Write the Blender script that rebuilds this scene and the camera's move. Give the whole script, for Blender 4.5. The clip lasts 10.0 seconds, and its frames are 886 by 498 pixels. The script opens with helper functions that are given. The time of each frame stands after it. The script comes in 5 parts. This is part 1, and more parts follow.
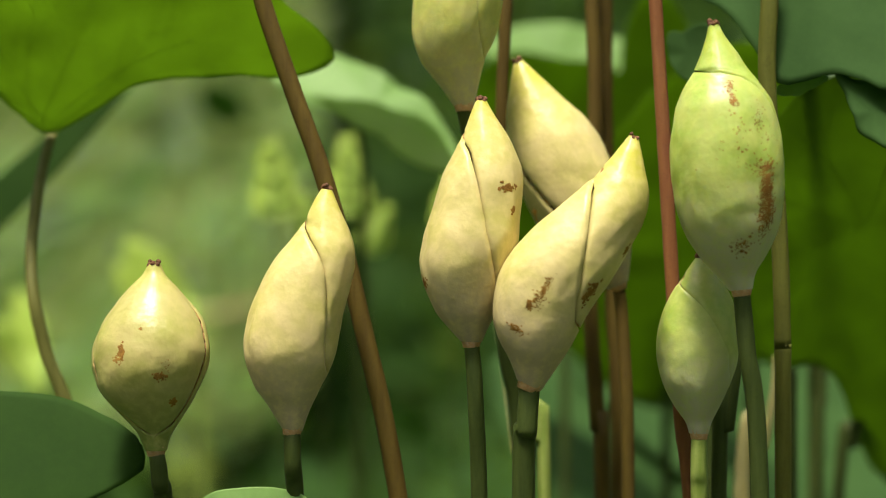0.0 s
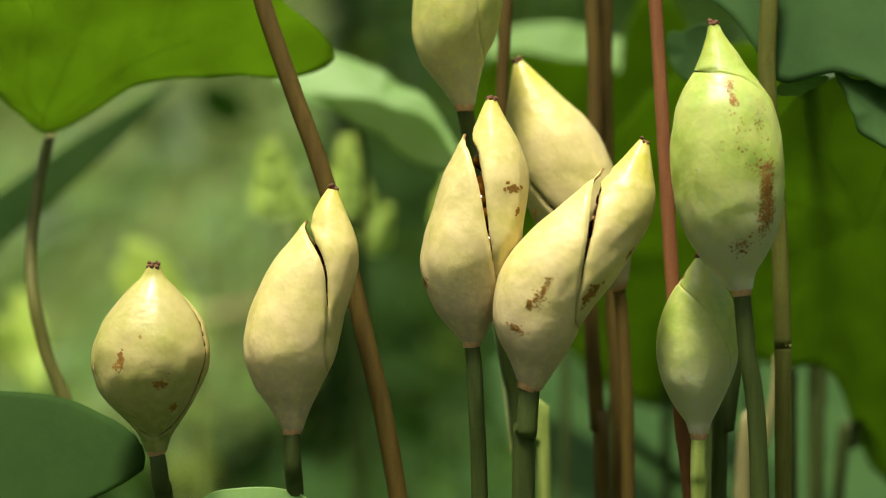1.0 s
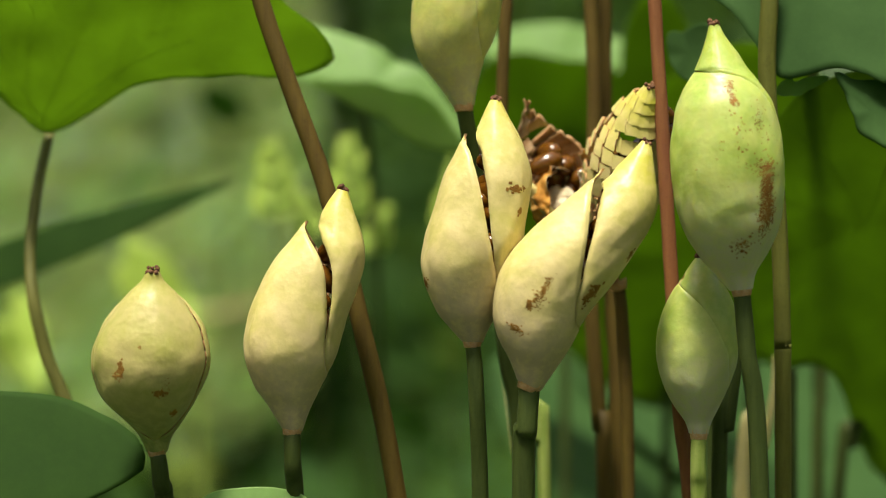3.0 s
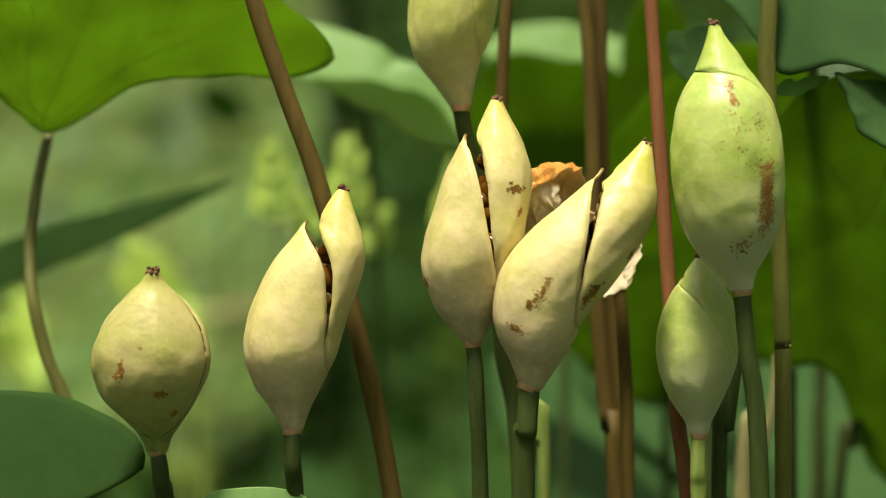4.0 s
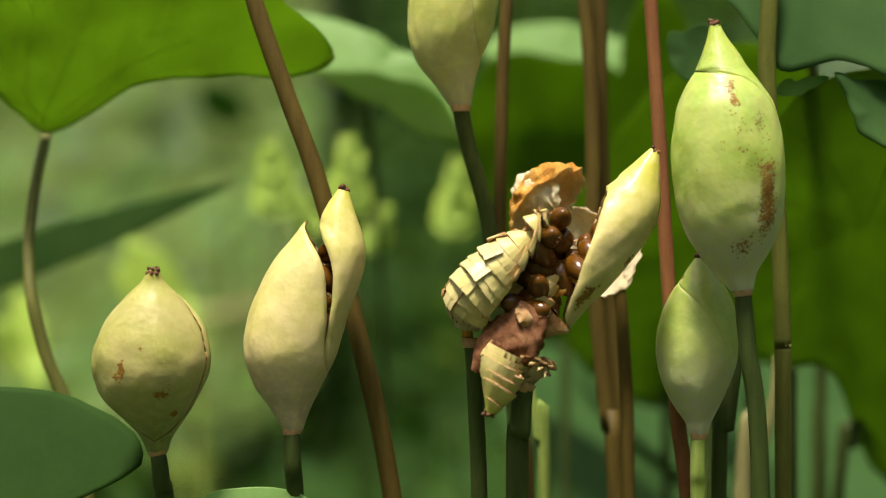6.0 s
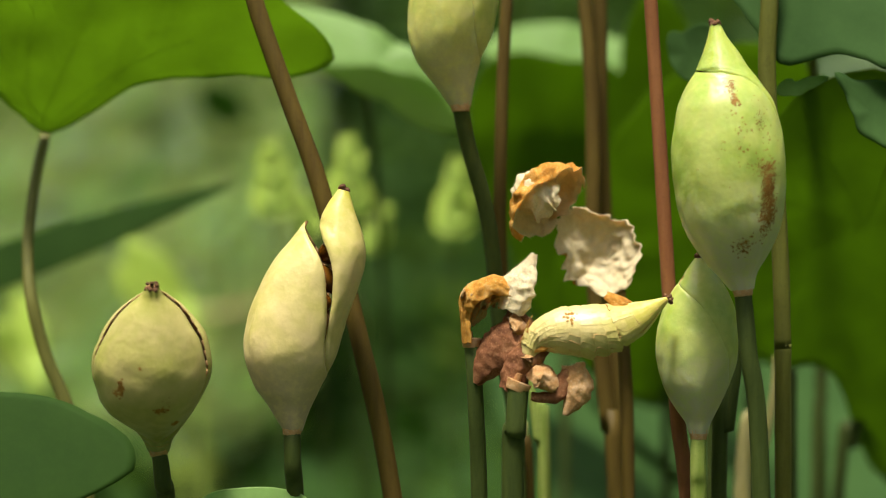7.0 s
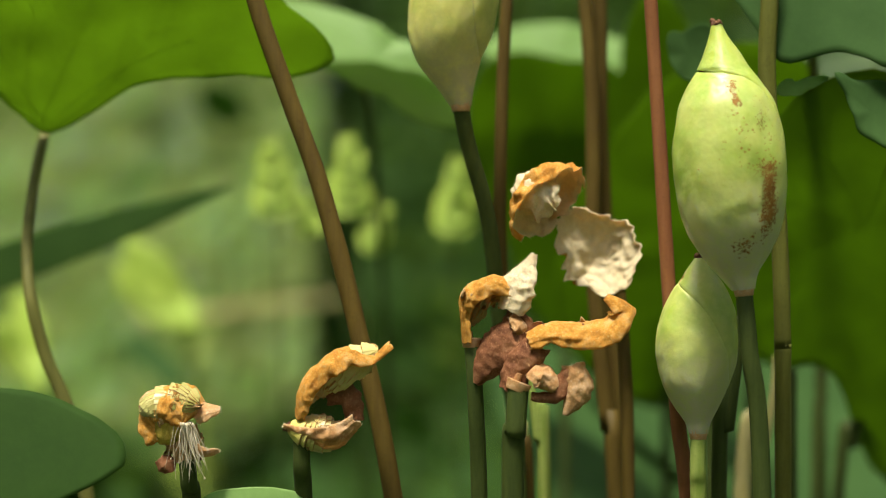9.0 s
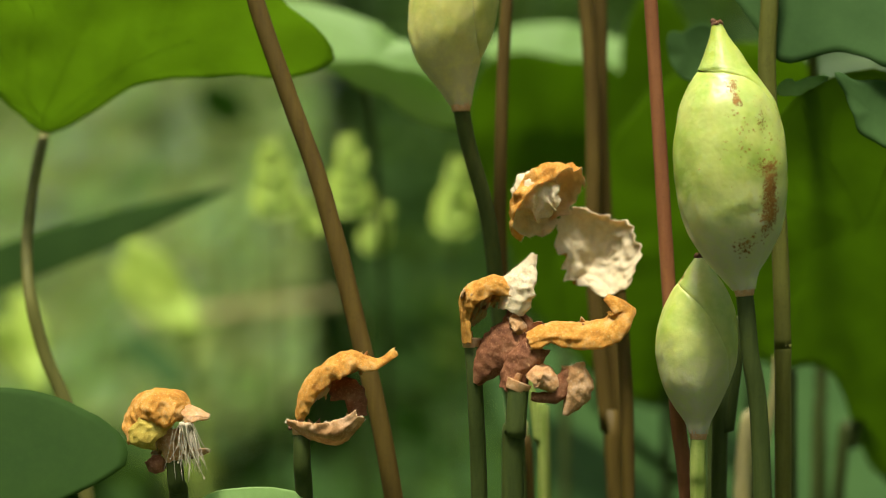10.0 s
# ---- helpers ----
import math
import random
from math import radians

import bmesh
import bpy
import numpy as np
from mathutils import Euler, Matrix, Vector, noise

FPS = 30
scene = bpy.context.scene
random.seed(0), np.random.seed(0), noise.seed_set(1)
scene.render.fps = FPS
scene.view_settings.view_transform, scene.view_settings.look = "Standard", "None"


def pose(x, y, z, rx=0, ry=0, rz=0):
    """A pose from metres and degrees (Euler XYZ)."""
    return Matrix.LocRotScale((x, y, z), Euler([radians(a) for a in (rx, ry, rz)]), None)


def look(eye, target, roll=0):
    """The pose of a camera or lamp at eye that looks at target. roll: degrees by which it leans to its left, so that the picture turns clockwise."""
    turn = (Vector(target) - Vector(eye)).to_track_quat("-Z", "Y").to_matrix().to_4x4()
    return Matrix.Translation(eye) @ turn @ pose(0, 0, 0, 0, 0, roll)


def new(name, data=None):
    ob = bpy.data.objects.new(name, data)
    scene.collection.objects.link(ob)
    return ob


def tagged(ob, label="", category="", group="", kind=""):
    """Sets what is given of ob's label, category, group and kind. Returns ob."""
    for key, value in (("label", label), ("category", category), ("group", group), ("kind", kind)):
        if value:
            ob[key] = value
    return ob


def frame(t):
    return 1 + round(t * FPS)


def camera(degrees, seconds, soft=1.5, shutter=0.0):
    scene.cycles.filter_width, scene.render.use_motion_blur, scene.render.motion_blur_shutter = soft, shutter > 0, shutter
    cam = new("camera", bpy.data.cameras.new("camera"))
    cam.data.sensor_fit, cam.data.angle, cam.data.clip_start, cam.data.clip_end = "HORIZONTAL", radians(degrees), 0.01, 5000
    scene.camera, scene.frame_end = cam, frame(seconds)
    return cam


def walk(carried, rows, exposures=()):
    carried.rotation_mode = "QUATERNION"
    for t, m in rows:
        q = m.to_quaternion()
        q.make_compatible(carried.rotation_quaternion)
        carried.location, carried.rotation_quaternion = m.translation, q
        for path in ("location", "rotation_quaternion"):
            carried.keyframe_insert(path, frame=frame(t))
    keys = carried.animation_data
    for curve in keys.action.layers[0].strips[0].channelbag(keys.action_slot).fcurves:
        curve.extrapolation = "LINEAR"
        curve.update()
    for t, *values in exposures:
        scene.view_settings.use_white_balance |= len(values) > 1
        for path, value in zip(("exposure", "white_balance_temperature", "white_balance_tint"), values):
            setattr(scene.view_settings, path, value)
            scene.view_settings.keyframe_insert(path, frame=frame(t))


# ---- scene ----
# All lengths below are written in millimetres; MM turns them into metres.
MM = 0.001

# ---- camera: a still macro lens, 0.2 m from the pods ----
cam = camera(22.18, 10.0, soft=1.0)
EYE = (0, -0.2, 0.15)
walk(cam, [(0.0, look(EYE, (0, 1, 0.15))), (10.0, look(EYE, (0, 1, 0.15)))], exposures=[(0.0, 0.58, 6700, 7), (10.0, 0.58, 6700, 7)])
cam.data.dof.use_dof = True
cam.data.dof.focus_distance = 0.2
cam.data.dof.aperture_fstop = 19.0

# ---- world and sun ----
SUN_EL, SUN_AZ = 70.0, -22.0      # degrees; azimuth from the view's opposite, to the left
world = bpy.data.worlds.new("world")
scene.world = world
world.use_nodes = True
wn = world.node_tree.nodes
sky = wn.new("ShaderNodeTexSky")
sky.sky_type = "NISHITA"
sky.sun_disc = False
sky.air_density, sky.dust_density, sky.ozone_density = 0.7, 4.0, 0.4    # a hazy sky
sun_way = Vector((math.sin(radians(SUN_AZ)) * math.cos(radians(SUN_EL)), -math.cos(radians(SUN_AZ)) * math.cos(radians(SUN_EL)), math.sin(radians(SUN_EL))))
sky.sun_elevation = radians(SUN_EL)
sky.sun_rotation = math.atan2(sun_way.x, sun_way.y)
world.node_tree.links.new(sky.outputs[0], wn["Background"].inputs[0])
wn["Background"].inputs[1].default_value = 0.13
sun = new("sun", bpy.data.lights.new("sun", "SUN"))
sun.data.energy = 4.4
sun.data.angle = radians(10.0)
sun.data.color = (1.0, 0.95, 0.85)
sun.matrix_world = look(sun_way * 5, (0, 0, 0.15))


# ---- materials ----
class Mat:
    """A small builder of node materials, with object coordinates in millimetres."""

    def __init__(self, name, rough=0.5, spec=0.4, attribute=""):
        self.m = bpy.data.materials.new(name)
        self.m.use_nodes = True
        self.n, self.l = self.m.node_tree.nodes, self.m.node_tree.links
        self.p = self.n["Principled BSDF"]
        self.p.inputs["Roughness"].default_value = rough
        self.p.inputs["Specular IOR Level"].default_value = spec
        co = self.n.new("ShaderNodeAttribute" if attribute else "ShaderNodeTexCoord")
        if attribute:
            co.attribute_name = attribute
        mp = self.n.new("ShaderNodeMapping")
        mp.inputs["Scale"].default_value = (1000, 1000, 1000)
        self.l.new(co.outputs["Vector" if attribute else "Object"], mp.inputs["Vector"])
        self.co = mp.outputs[0]

    def noise(self, scale, detail=4, rough=0.55, stretch=None):
        t = self.n.new("ShaderNodeTexNoise")
        t.inputs["Scale"].default_value, t.inputs["Detail"].default_value, t.inputs["Roughness"].default_value = scale, detail, rough
        co = self.co
        if stretch:
            mp = self.n.new("ShaderNodeMapping")
            mp.inputs["Scale"].default_value = stretch
            self.l.new(co, mp.inputs["Vector"])
            co = mp.outputs[0]
        self.l.new(co, t.inputs["Vector"])
        return t.outputs[0]

    def ramp(self, fac, stops):
        r = self.n.new("ShaderNodeValToRGB")
        e = r.color_ramp.elements
        for i, (at, col) in enumerate(stops):
            k = e[i] if i < 2 else e.new(at)
            k.position, k.color = at, (*col, 1) if not isinstance(col, (int, float)) else (col, col, col, 1)
        self.l.new(fac, r.inputs[0])
        return r.outputs[0]

    def mix(self, fac, a, b, kind="MIX"):
        x = self.n.new("ShaderNodeMix")
        x.data_type, x.blend_type = "RGBA", kind
        for sock, v in ((x.inputs[0], fac), (x.inputs[6], a), (x.inputs[7], b)):
            if isinstance(v, bpy.types.NodeSocket):
                self.l.new(v, sock)
            else:
                sock.default_value = v if isinstance(v, (int, float)) else (*v, 1)
        return x.outputs[2]

    def axis(self, i, lo, hi):
        s = self.n.new("ShaderNodeSeparateXYZ")
        self.l.new(self.co, s.inputs[0])
        r = self.n.new("ShaderNodeMapRange")
        r.inputs["From Min"].default_value, r.inputs["From Max"].default_value = lo, hi
        self.l.new(s.outputs[i], r.inputs["Value"])
        return r.outputs[0]

    def done(self, colour, height=None, bump=0.2, depth=0.2):
        if isinstance(colour, bpy.types.NodeSocket):
            self.l.new(colour, self.p.inputs["Base Color"])
        else:
            self.p.inputs["Base Color"].default_value = (*colour, 1)
        if height is not None:
            b = self.n.new("ShaderNodeBump")
            b.inputs["Strength"].default_value, b.inputs["Distance"].default_value = bump, depth * MM
            self.l.new(height, b.inputs["Height"])
            self.l.new(b.outputs[0], self.p.inputs["Normal"])
        return self.m


def sss(k, weight, radius, scale=1.0):
    k.p.inputs["Subsurface Weight"].default_value = weight
    k.p.inputs["Subsurface Radius"].default_value = radius
    k.p.inputs["Subsurface Scale"].default_value = scale * MM


def pod_skin(name, length, base, body, tip, mottle, deep=0.0):
    """Waxy, slightly translucent skin, with a separate tone at the base and greener at the tip."""
    k = Mat(name, 0.40, 0.5, "pod_place")
    if deep:
        sss(k, deep, (1.0, 0.75, 0.28), 1.6)
    along = k.axis(2, 0, length)
    wob = k.mix(0.16, along, k.noise(0.22))
    col = k.ramp(wob, [(0.10, base), (0.44, body), (0.70, body), (0.96, tip)])
    spread = k.mix(k.ramp(k.noise(0.30, 3), [(0.40, 0.0), (0.66, 0.8)]), col, mottle)
    col = k.mix(k.ramp(along, [(0.15, 0.0), (0.42, 1.0)]), col, spread)
    col = k.mix(k.ramp(k.noise(1.1, 4, 0.6), [(0.44, 0.0), (0.70, 0.5)]), col, [min(1, c * 1.2) for c in body])
    col = k.mix(k.ramp(k.noise(3.4, 2, 0.5), [(0.66, 0.0), (0.80, 0.30)]), col, [c * 0.7 for c in mottle])
    h = k.mix(0.2, k.noise(0.55, 2), k.noise(1.6, 2))
    h = k.mix(0.08, h, k.noise(4.5, 3, 0.6))
    return k.done(col, h, 0.17, 0.9)


def leaf_mat(name, dark, light, glow, thin=0.4, rough=0.45):
    """Leaf tissue: a glossy skin over tissue that lets light through."""
    k = Mat(name, rough, 0.16)
    col = k.mix(k.ramp(k.noise(0.12, 4), [(0.35, 0.0), (0.65, 1.0)]), dark, light)
    col = k.mix(k.ramp(k.noise(1.6, 5, 0.65), [(0.45, 0.0), (0.75, 0.35)]), col, [c * 1.35 for c in light])
    h = k.mix(0.5, k.noise(0.6, 4), k.noise(3.0, 3))
    k.done(col, h, 0.12, 0.3)
    tr = k.n.new("ShaderNodeBsdfTranslucent")
    tcol = k.mix(k.ramp(k.noise(0.12, 4), [(0.3, 0.0), (0.7, 1.0)]), [c * 0.8 for c in glow], glow)
    k.l.new(tcol, tr.inputs[0])
    ms = k.n.new("ShaderNodeMixShader")
    ms.inputs[0].default_value = thin
    k.l.new(k.p.outputs[0], ms.inputs[1])
    k.l.new(tr.outputs[0], ms.inputs[2])
    k.l.new(ms.outputs[0], k.n["Material Output"].inputs[0])
    return k.m


def stem_mat(name, a, b, gloss=0.6):
    k = Mat(name, gloss, 0.22)
    sss(k, 0.15, (1.0, 0.8, 0.3), 0.6)
    streak = k.noise(1.3, 4, 0.6, (1.0, 1.0, 0.12))
    col = k.mix(k.ramp(streak, [(0.35, 0.0), (0.68, 1.0)]), a, b)
    col = k.mix(k.ramp(k.noise(3.0, 4), [(0.55, 0.0), (0.8, 0.4)]), col, [c * 0.55 for c in a])
    return k.done(col, streak, 0.3, 0.3)


def dry_mat(name, a, b, c, bump=0.7, thin=0.35):
    k = Mat(name, 0.7, 0.3)
    col = k.ramp(k.noise(0.7, 6, 0.7), [(0.32, a), (0.5, b), (0.7, c)])
    col = k.mix(k.ramp(k.noise(3.0, 6, 0.75), [(0.46, 0.0), (0.72, 0.45)]), col, [v * 0.6 for v in a])
    col = k.mix(k.ramp(k.noise(5.0, 4, 0.6), [(0.56, 0.0), (0.72, 0.6)]), col, [min(0.9, v * 1.25) for v in c])
    k.done(col, k.mix(0.5, k.noise(1.6, 6, 0.7), k.noise(6.0, 5, 0.7)), bump, 0.6)
    tr = k.n.new("ShaderNodeBsdfTranslucent")
    k.l.new(col, tr.inputs[0])
    ms = k.n.new("ShaderNodeMixShader")
    ms.inputs[0].default_value = thin
    k.l.new(k.p.outputs[0], ms.inputs[1])
    k.l.new(tr.outputs[0], ms.inputs[2])
    k.l.new(ms.outputs[0], k.n["Material Output"].inputs[0])
    return k.m


# Base colour darkened for the shade under the pods, besides its pinkish tone.
M_CREAM = pod_skin("ripe_pod_skin", 21, (0.43, 0.335, 0.22), (0.60, 0.495, 0.215), (0.53, 0.49, 0.05), (0.50, 0.45, 0.12))
M_YELLOW = pod_skin("unripe_yellow_pod_skin", 20, (0.50, 0.44, 0.24), (0.58, 0.54, 0.16), (0.52, 0.53, 0.06), (0.42, 0.46, 0.09), 0.6)
# Olive of its own, darkened further for leaf shade above and at the base.
M_OLIVE = pod_skin("half_ripe_shaded_pod_skin", 18, (0.20, 0.24, 0.05), (0.44, 0.38, 0.14), (0.38, 0.38, 0.04), (0.33, 0.33, 0.065))
M_GREEN = pod_skin("green_pod_skin", 23, (0.58, 0.52, 0.36), (0.45, 0.50, 0.13), (0.40, 0.49, 0.06), (0.31, 0.44, 0.06), 0.6)
M_INNER = dry_mat("pod_inner_skin", (0.48, 0.24, 0.09), (0.68, 0.40, 0.17), (0.82, 0.60, 0.38), 0.4)
M_DRY = dry_mat("dried_husk", (0.52, 0.22, 0.032), (0.84, 0.44, 0.075), (0.92, 0.64, 0.26), 0.6, 0.45)
M_DRY_YELLOW = dry_mat("half_dried_yellow_husk", (0.50, 0.34, 0.05), (0.66, 0.52, 0.09), (0.78, 0.66, 0.16), 0.5)
M_DARKDRY = dry_mat("dried_husk_brown", (0.14, 0.05, 0.02), (0.30, 0.12, 0.05), (0.50, 0.25, 0.12), 0.45)
M_FELT = dry_mat("pale_felt_lining", (0.84, 0.68, 0.40), (0.90, 0.77, 0.50), (0.93, 0.83, 0.60), 0.36, 0.25)
M_SCAB = dry_mat("rusty_scab", (0.16, 0.072, 0.010), (0.28, 0.135, 0.018), (0.40, 0.23, 0.05), 0.3, 0.0)
M_NUB = dry_mat("withered_nub", (0.06, 0.03, 0.02), (0.16, 0.07, 0.03), (0.28, 0.13, 0.05), 0.7, 0.0)
k = Mat("seed_coat", 0.16, 0.5)
sss(k, 0.1, (1.0, 0.4, 0.1), 0.6)
M_SEED = k.done(k.mix(k.noise(0.8, 3), (0.060, 0.022, 0.002), (0.155, 0.060, 0.006)), k.noise(2.0, 3), 0.15, 0.2)
k = Mat("white_threads", 0.55)
sss(k, 0.3, (1, 0.9, 0.8), 0.5)
M_WHITE = k.done(k.mix(k.noise(2.0), (0.62, 0.55, 0.40), (0.42, 0.35, 0.22)))
M_STALK = stem_mat("green_stalk", (0.036, 0.055, 0.010), (0.058, 0.080, 0.016))
M_STALK_PALE = stem_mat("pale_green_stalk", (0.20, 0.28, 0.05), (0.30, 0.36, 0.09))
M_PETIOLE = stem_mat("olive_brown_petiole", (0.078, 0.049, 0.008), (0.108, 0.073, 0.012))
M_PETIOLE_RED = stem_mat("red_brown_petiole", (0.19, 0.07, 0.028), (0.24, 0.10, 0.035))
M_PETIOLE_GREEN = stem_mat("yellow_green_petiole", (0.085, 0.088, 0.013), (0.115, 0.12, 0.02))
M_STRAW = stem_mat("straw_coloured_stem", (0.40, 0.35, 0.13), (0.50, 0.45, 0.20))
M_LEAF = leaf_mat("leaf_fresh", (0.06, 0.115, 0.015), (0.09, 0.15, 0.03), (0.42, 0.61, 0.085), 0.64)
M_LEAF_MEADOW = leaf_mat("leaf_meadow", (0.17, 0.235, 0.06), (0.24, 0.305, 0.09), (0.32, 0.44, 0.10), 0.45)
M_PETIOLE_OLIVE = stem_mat("olive_petiole", (0.095, 0.098, 0.02), (0.135, 0.132, 0.03))
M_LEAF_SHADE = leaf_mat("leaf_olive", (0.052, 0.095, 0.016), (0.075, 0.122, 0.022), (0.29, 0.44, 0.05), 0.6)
M_LEAF_DARK = leaf_mat("leaf_dark", (0.023, 0.062, 0.008), (0.034, 0.082, 0.012), (0.11, 0.22, 0.015), 0.4, 0.75)
M_LEAF_BLUE = leaf_mat("leaf_glaucous", (0.042, 0.098, 0.024), (0.060, 0.130, 0.034), (0.16, 0.30, 0.06), 0.45, 0.8)
M_LEAF_LIME = leaf_mat("leaf_lime", (0.42, 0.54, 0.08), (0.50, 0.64, 0.15), (0.60, 0.82, 0.18), 0.5)
M_LEAF_PALE = leaf_mat("leaf_pale", (0.20, 0.34, 0.10), (0.27, 0.43, 0.14), (0.44, 0.70, 0.12), 0.45)
M_LEAF_GREY = leaf_mat("leaf_grey_green", (0.17, 0.24, 0.13), (0.25, 0.32, 0.20), (0.28, 0.42, 0.16), 0.45)
M_VEIN = leaf_mat("leaf_vein", (0.12, 0.20, 0.03), (0.18, 0.27, 0.05), (0.25, 0.42, 0.03), 0.4)
k = Mat("woodland_soil", 0.9, 0.2)
soil = k.ramp(k.noise(0.02, 6, 0.65), [(0.3, (0.02, 0.025, 0.012)), (0.5, (0.035, 0.055, 0.02)), (0.7, (0.07, 0.06, 0.04))])
M_SOIL = k.done(soil, k.noise(0.08, 6, 0.7), 0.8, 8)


# ---- mesh helpers ----
def part(name, bm, material, parent=None, label="", smooth=True):
    """Links a bmesh as one mesh object, under a thing or a part. Coordinates in millimetres."""
    me = bpy.data.meshes.new(name)
    bmesh.ops.scale(bm, vec=(MM, MM, MM), verts=bm.verts)
    bm.to_mesh(me)
    bm.free()
    for m in material if isinstance(material, (list, tuple)) else (material,):
        me.materials.append(m)
    if smooth:
        me.shade_smooth()
    ob = new(name, me)
    ob.parent = parent
    if label:
        ob["label"] = label
    return ob


def empty(name, at, label, category, group=""):
    ob = new(name)
    ob.empty_display_size = 0.005
    ob.location = Vector(at) * MM
    return tagged(ob, label, category, group)


def curve_at(pts, t):
    """Catmull-Rom through the points, t from 0 to 1."""
    n = len(pts) - 1
    i = min(int(t * n), n - 1)
    f = t * n - i
    p = [np.array(pts[max(0, min(n, j))], float) for j in (i - 1, i, i + 1, i + 2)]
    return 0.5 * (2 * p[1] + (p[2] - p[0]) * f + (2 * p[0] - 5 * p[1] + 4 * p[2] - p[3]) * f * f + (3 * p[1] - p[0] - 3 * p[2] + p[3]) * f ** 3)


def tube(bm, pts, r0, r1, sides=12, steps=24, ridge=0.05, mat=0):
    """A tapering, slightly ribbed stem along the points."""
    rings = []
    for k in range(steps + 1):
        t = k / steps
        c = Vector(curve_at(pts, t))
        d = (Vector(curve_at(pts, min(1, t + 0.02))) - Vector(curve_at(pts, max(0, t - 0.02)))).normalized()
        a = d.orthogonal().normalized() if k == 0 else (a - d * a.dot(d)).normalized()
        b = d.cross(a)
        r = (r0 + (r1 - r0) * t) * (1 + 0.05 * noise.noise(c * 0.35))
        rings.append([bm.verts.new(c + (a * math.cos(q) + b * math.sin(q)) * r * (1 + ridge * math.cos(4 * q))) for q in [2 * math.pi * j / sides for j in range(sides)]])
    for p, q in zip(rings, rings[1:]):
        for j in range(sides):
            bm.faces.new((p[j], p[(j + 1) % sides], q[(j + 1) % sides], q[j])).material_index = mat
    bm.faces.new(rings[0][::-1]), bm.faces.new(rings[-1])
    return bm


def blob(bm, c, r, squash=(1, 1, 1), rough=0.25, seed=0, sub=2, mat=0):
    made = bmesh.ops.create_icosphere(bm, subdivisions=sub, radius=1)["verts"]
    for v in made:
        d = v.co.copy()
        f = 1 + rough * noise.noise(d * 1.7 + Vector((seed * 3.1, seed, 0)))
        v.co = Vector((d.x * squash[0], d.y * squash[1], d.z * squash[2])) * r * f + Vector(c)
        for fc in v.link_faces:
            fc.material_index = mat


def smooth_table(rows, u):
    """Smooth cubic interpolation in a table of (u, a, b, ...)."""
    us = [r[0] for r in rows]
    i = max(0, min(len(rows) - 2, int(np.searchsorted(us, u)) - 1))
    p0, p1, p2, p3 = rows[max(0, i - 1)], rows[i], rows[i + 1], rows[min(len(rows) - 1, i + 2)]
    h = p2[0] - p1[0]
    f = min(1, max(0, (u - p1[0]) / h))
    out = []
    for j in range(1, len(p1)):
        m1 = (p2[j] - p0[j]) / max(1e-6, p2[0] - p0[0]) * h
        m2 = (p3[j] - p1[j]) / max(1e-6, p3[0] - p1[0]) * h
        out.append((2 * f ** 3 - 3 * f * f + 1) * p1[j] + (f ** 3 - 2 * f * f + f) * m1 + (3 * f * f - 2 * f ** 3) * p2[j] + (f ** 3 - f * f) * m2)
    return out


# ---- leaves ----
def leaf_blade(parent, outline, material, cup=0.1, wave=0.04, waves=5, thick=0.25, rings=14, n=84, name="blade", seed=1.0, ripple=0.15, rim=0.0, tall=1.0):
    """A blade round its petiole: outline is (angle, radius) pairs; cup lifts the rim, rim rolls the margin down."""
    rows = [(a - 360, r) for a, r in outline[-2:]] + list(outline) + [(a + 360, r) for a, r in outline[:2]]
    big = max(r for _, r in outline)
    bm = bmesh.new()

    def vert(f, q, side):
        r = smooth_table(rows, q)[0]
        r *= 1 + 0.012 * noise.noise(Vector((q * 0.15, seed, 0)))
        x, y = r * f * math.cos(radians(q)), r * f * math.sin(radians(q)) * tall
        h = cup * big * (r * f / big) ** 2 + wave * big * f * f * math.sin(radians(q * waves) + seed) + ripple * noise.noise(Vector((x * 0.22, y * 0.22, seed)))
        h -= rim * big * max(0, f - 0.8) ** 2 * 25
        return Vector((x, y, h + side * thick * (1 - 0.6 * f)))

    tops = []
    for side in (0.5, -0.5):
        c = bm.verts.new(vert(0, 0, side))
        grid = [[bm.verts.new(vert(k / rings, 360 * j / n, side)) for j in range(n)] for k in range(1, rings + 1)]
        tops.append((c, grid))
        for j in range(n):
            a = [c, grid[0][j], grid[0][(j + 1) % n]]
            bm.faces.new(a if side > 0 else a[::-1])
            for p, q in zip(grid, grid[1:]):
                a = [p[j], q[j], q[(j + 1) % n], p[(j + 1) % n]]
                bm.faces.new(a if side > 0 else a[::-1])
    for j in range(n):
        a, b = tops[0][1][-1], tops[1][1][-1]
        bm.faces.new((a[j], b[j], b[(j + 1) % n], a[(j + 1) % n]))
    ob = part(name, bm, material, parent)
    return ob, vert


def leaf_veins(blade, vert, angles, side=-0.5, r0=0.28, r1=0.06, forks=True):
    """Raised main veins on one face of the blade, each a part."""
    for q in angles:
        bm = bmesh.new()
        pts = [vert(f, q + 6 * math.sin(f * 3 + q), side) for f in np.linspace(0.01, 0.96, 10)]
        tube(bm, pts, r0, r1, 6, 20, 0)
        if forks:
            for f, s in ((0.35, 1), (0.5, -1), (0.62, 1)):
                pts = [vert(f + g * 0.33, q + 6 * math.sin((f + g * 0.33) * 3 + q) + s * 17 * g, side) for g in np.linspace(0, 1, 6)]
                tube(bm, pts, r0 * 0.5, r1 * 0.8, 5, 10, 0)
        part("vein", bm, blade.data.materials[0], blade)


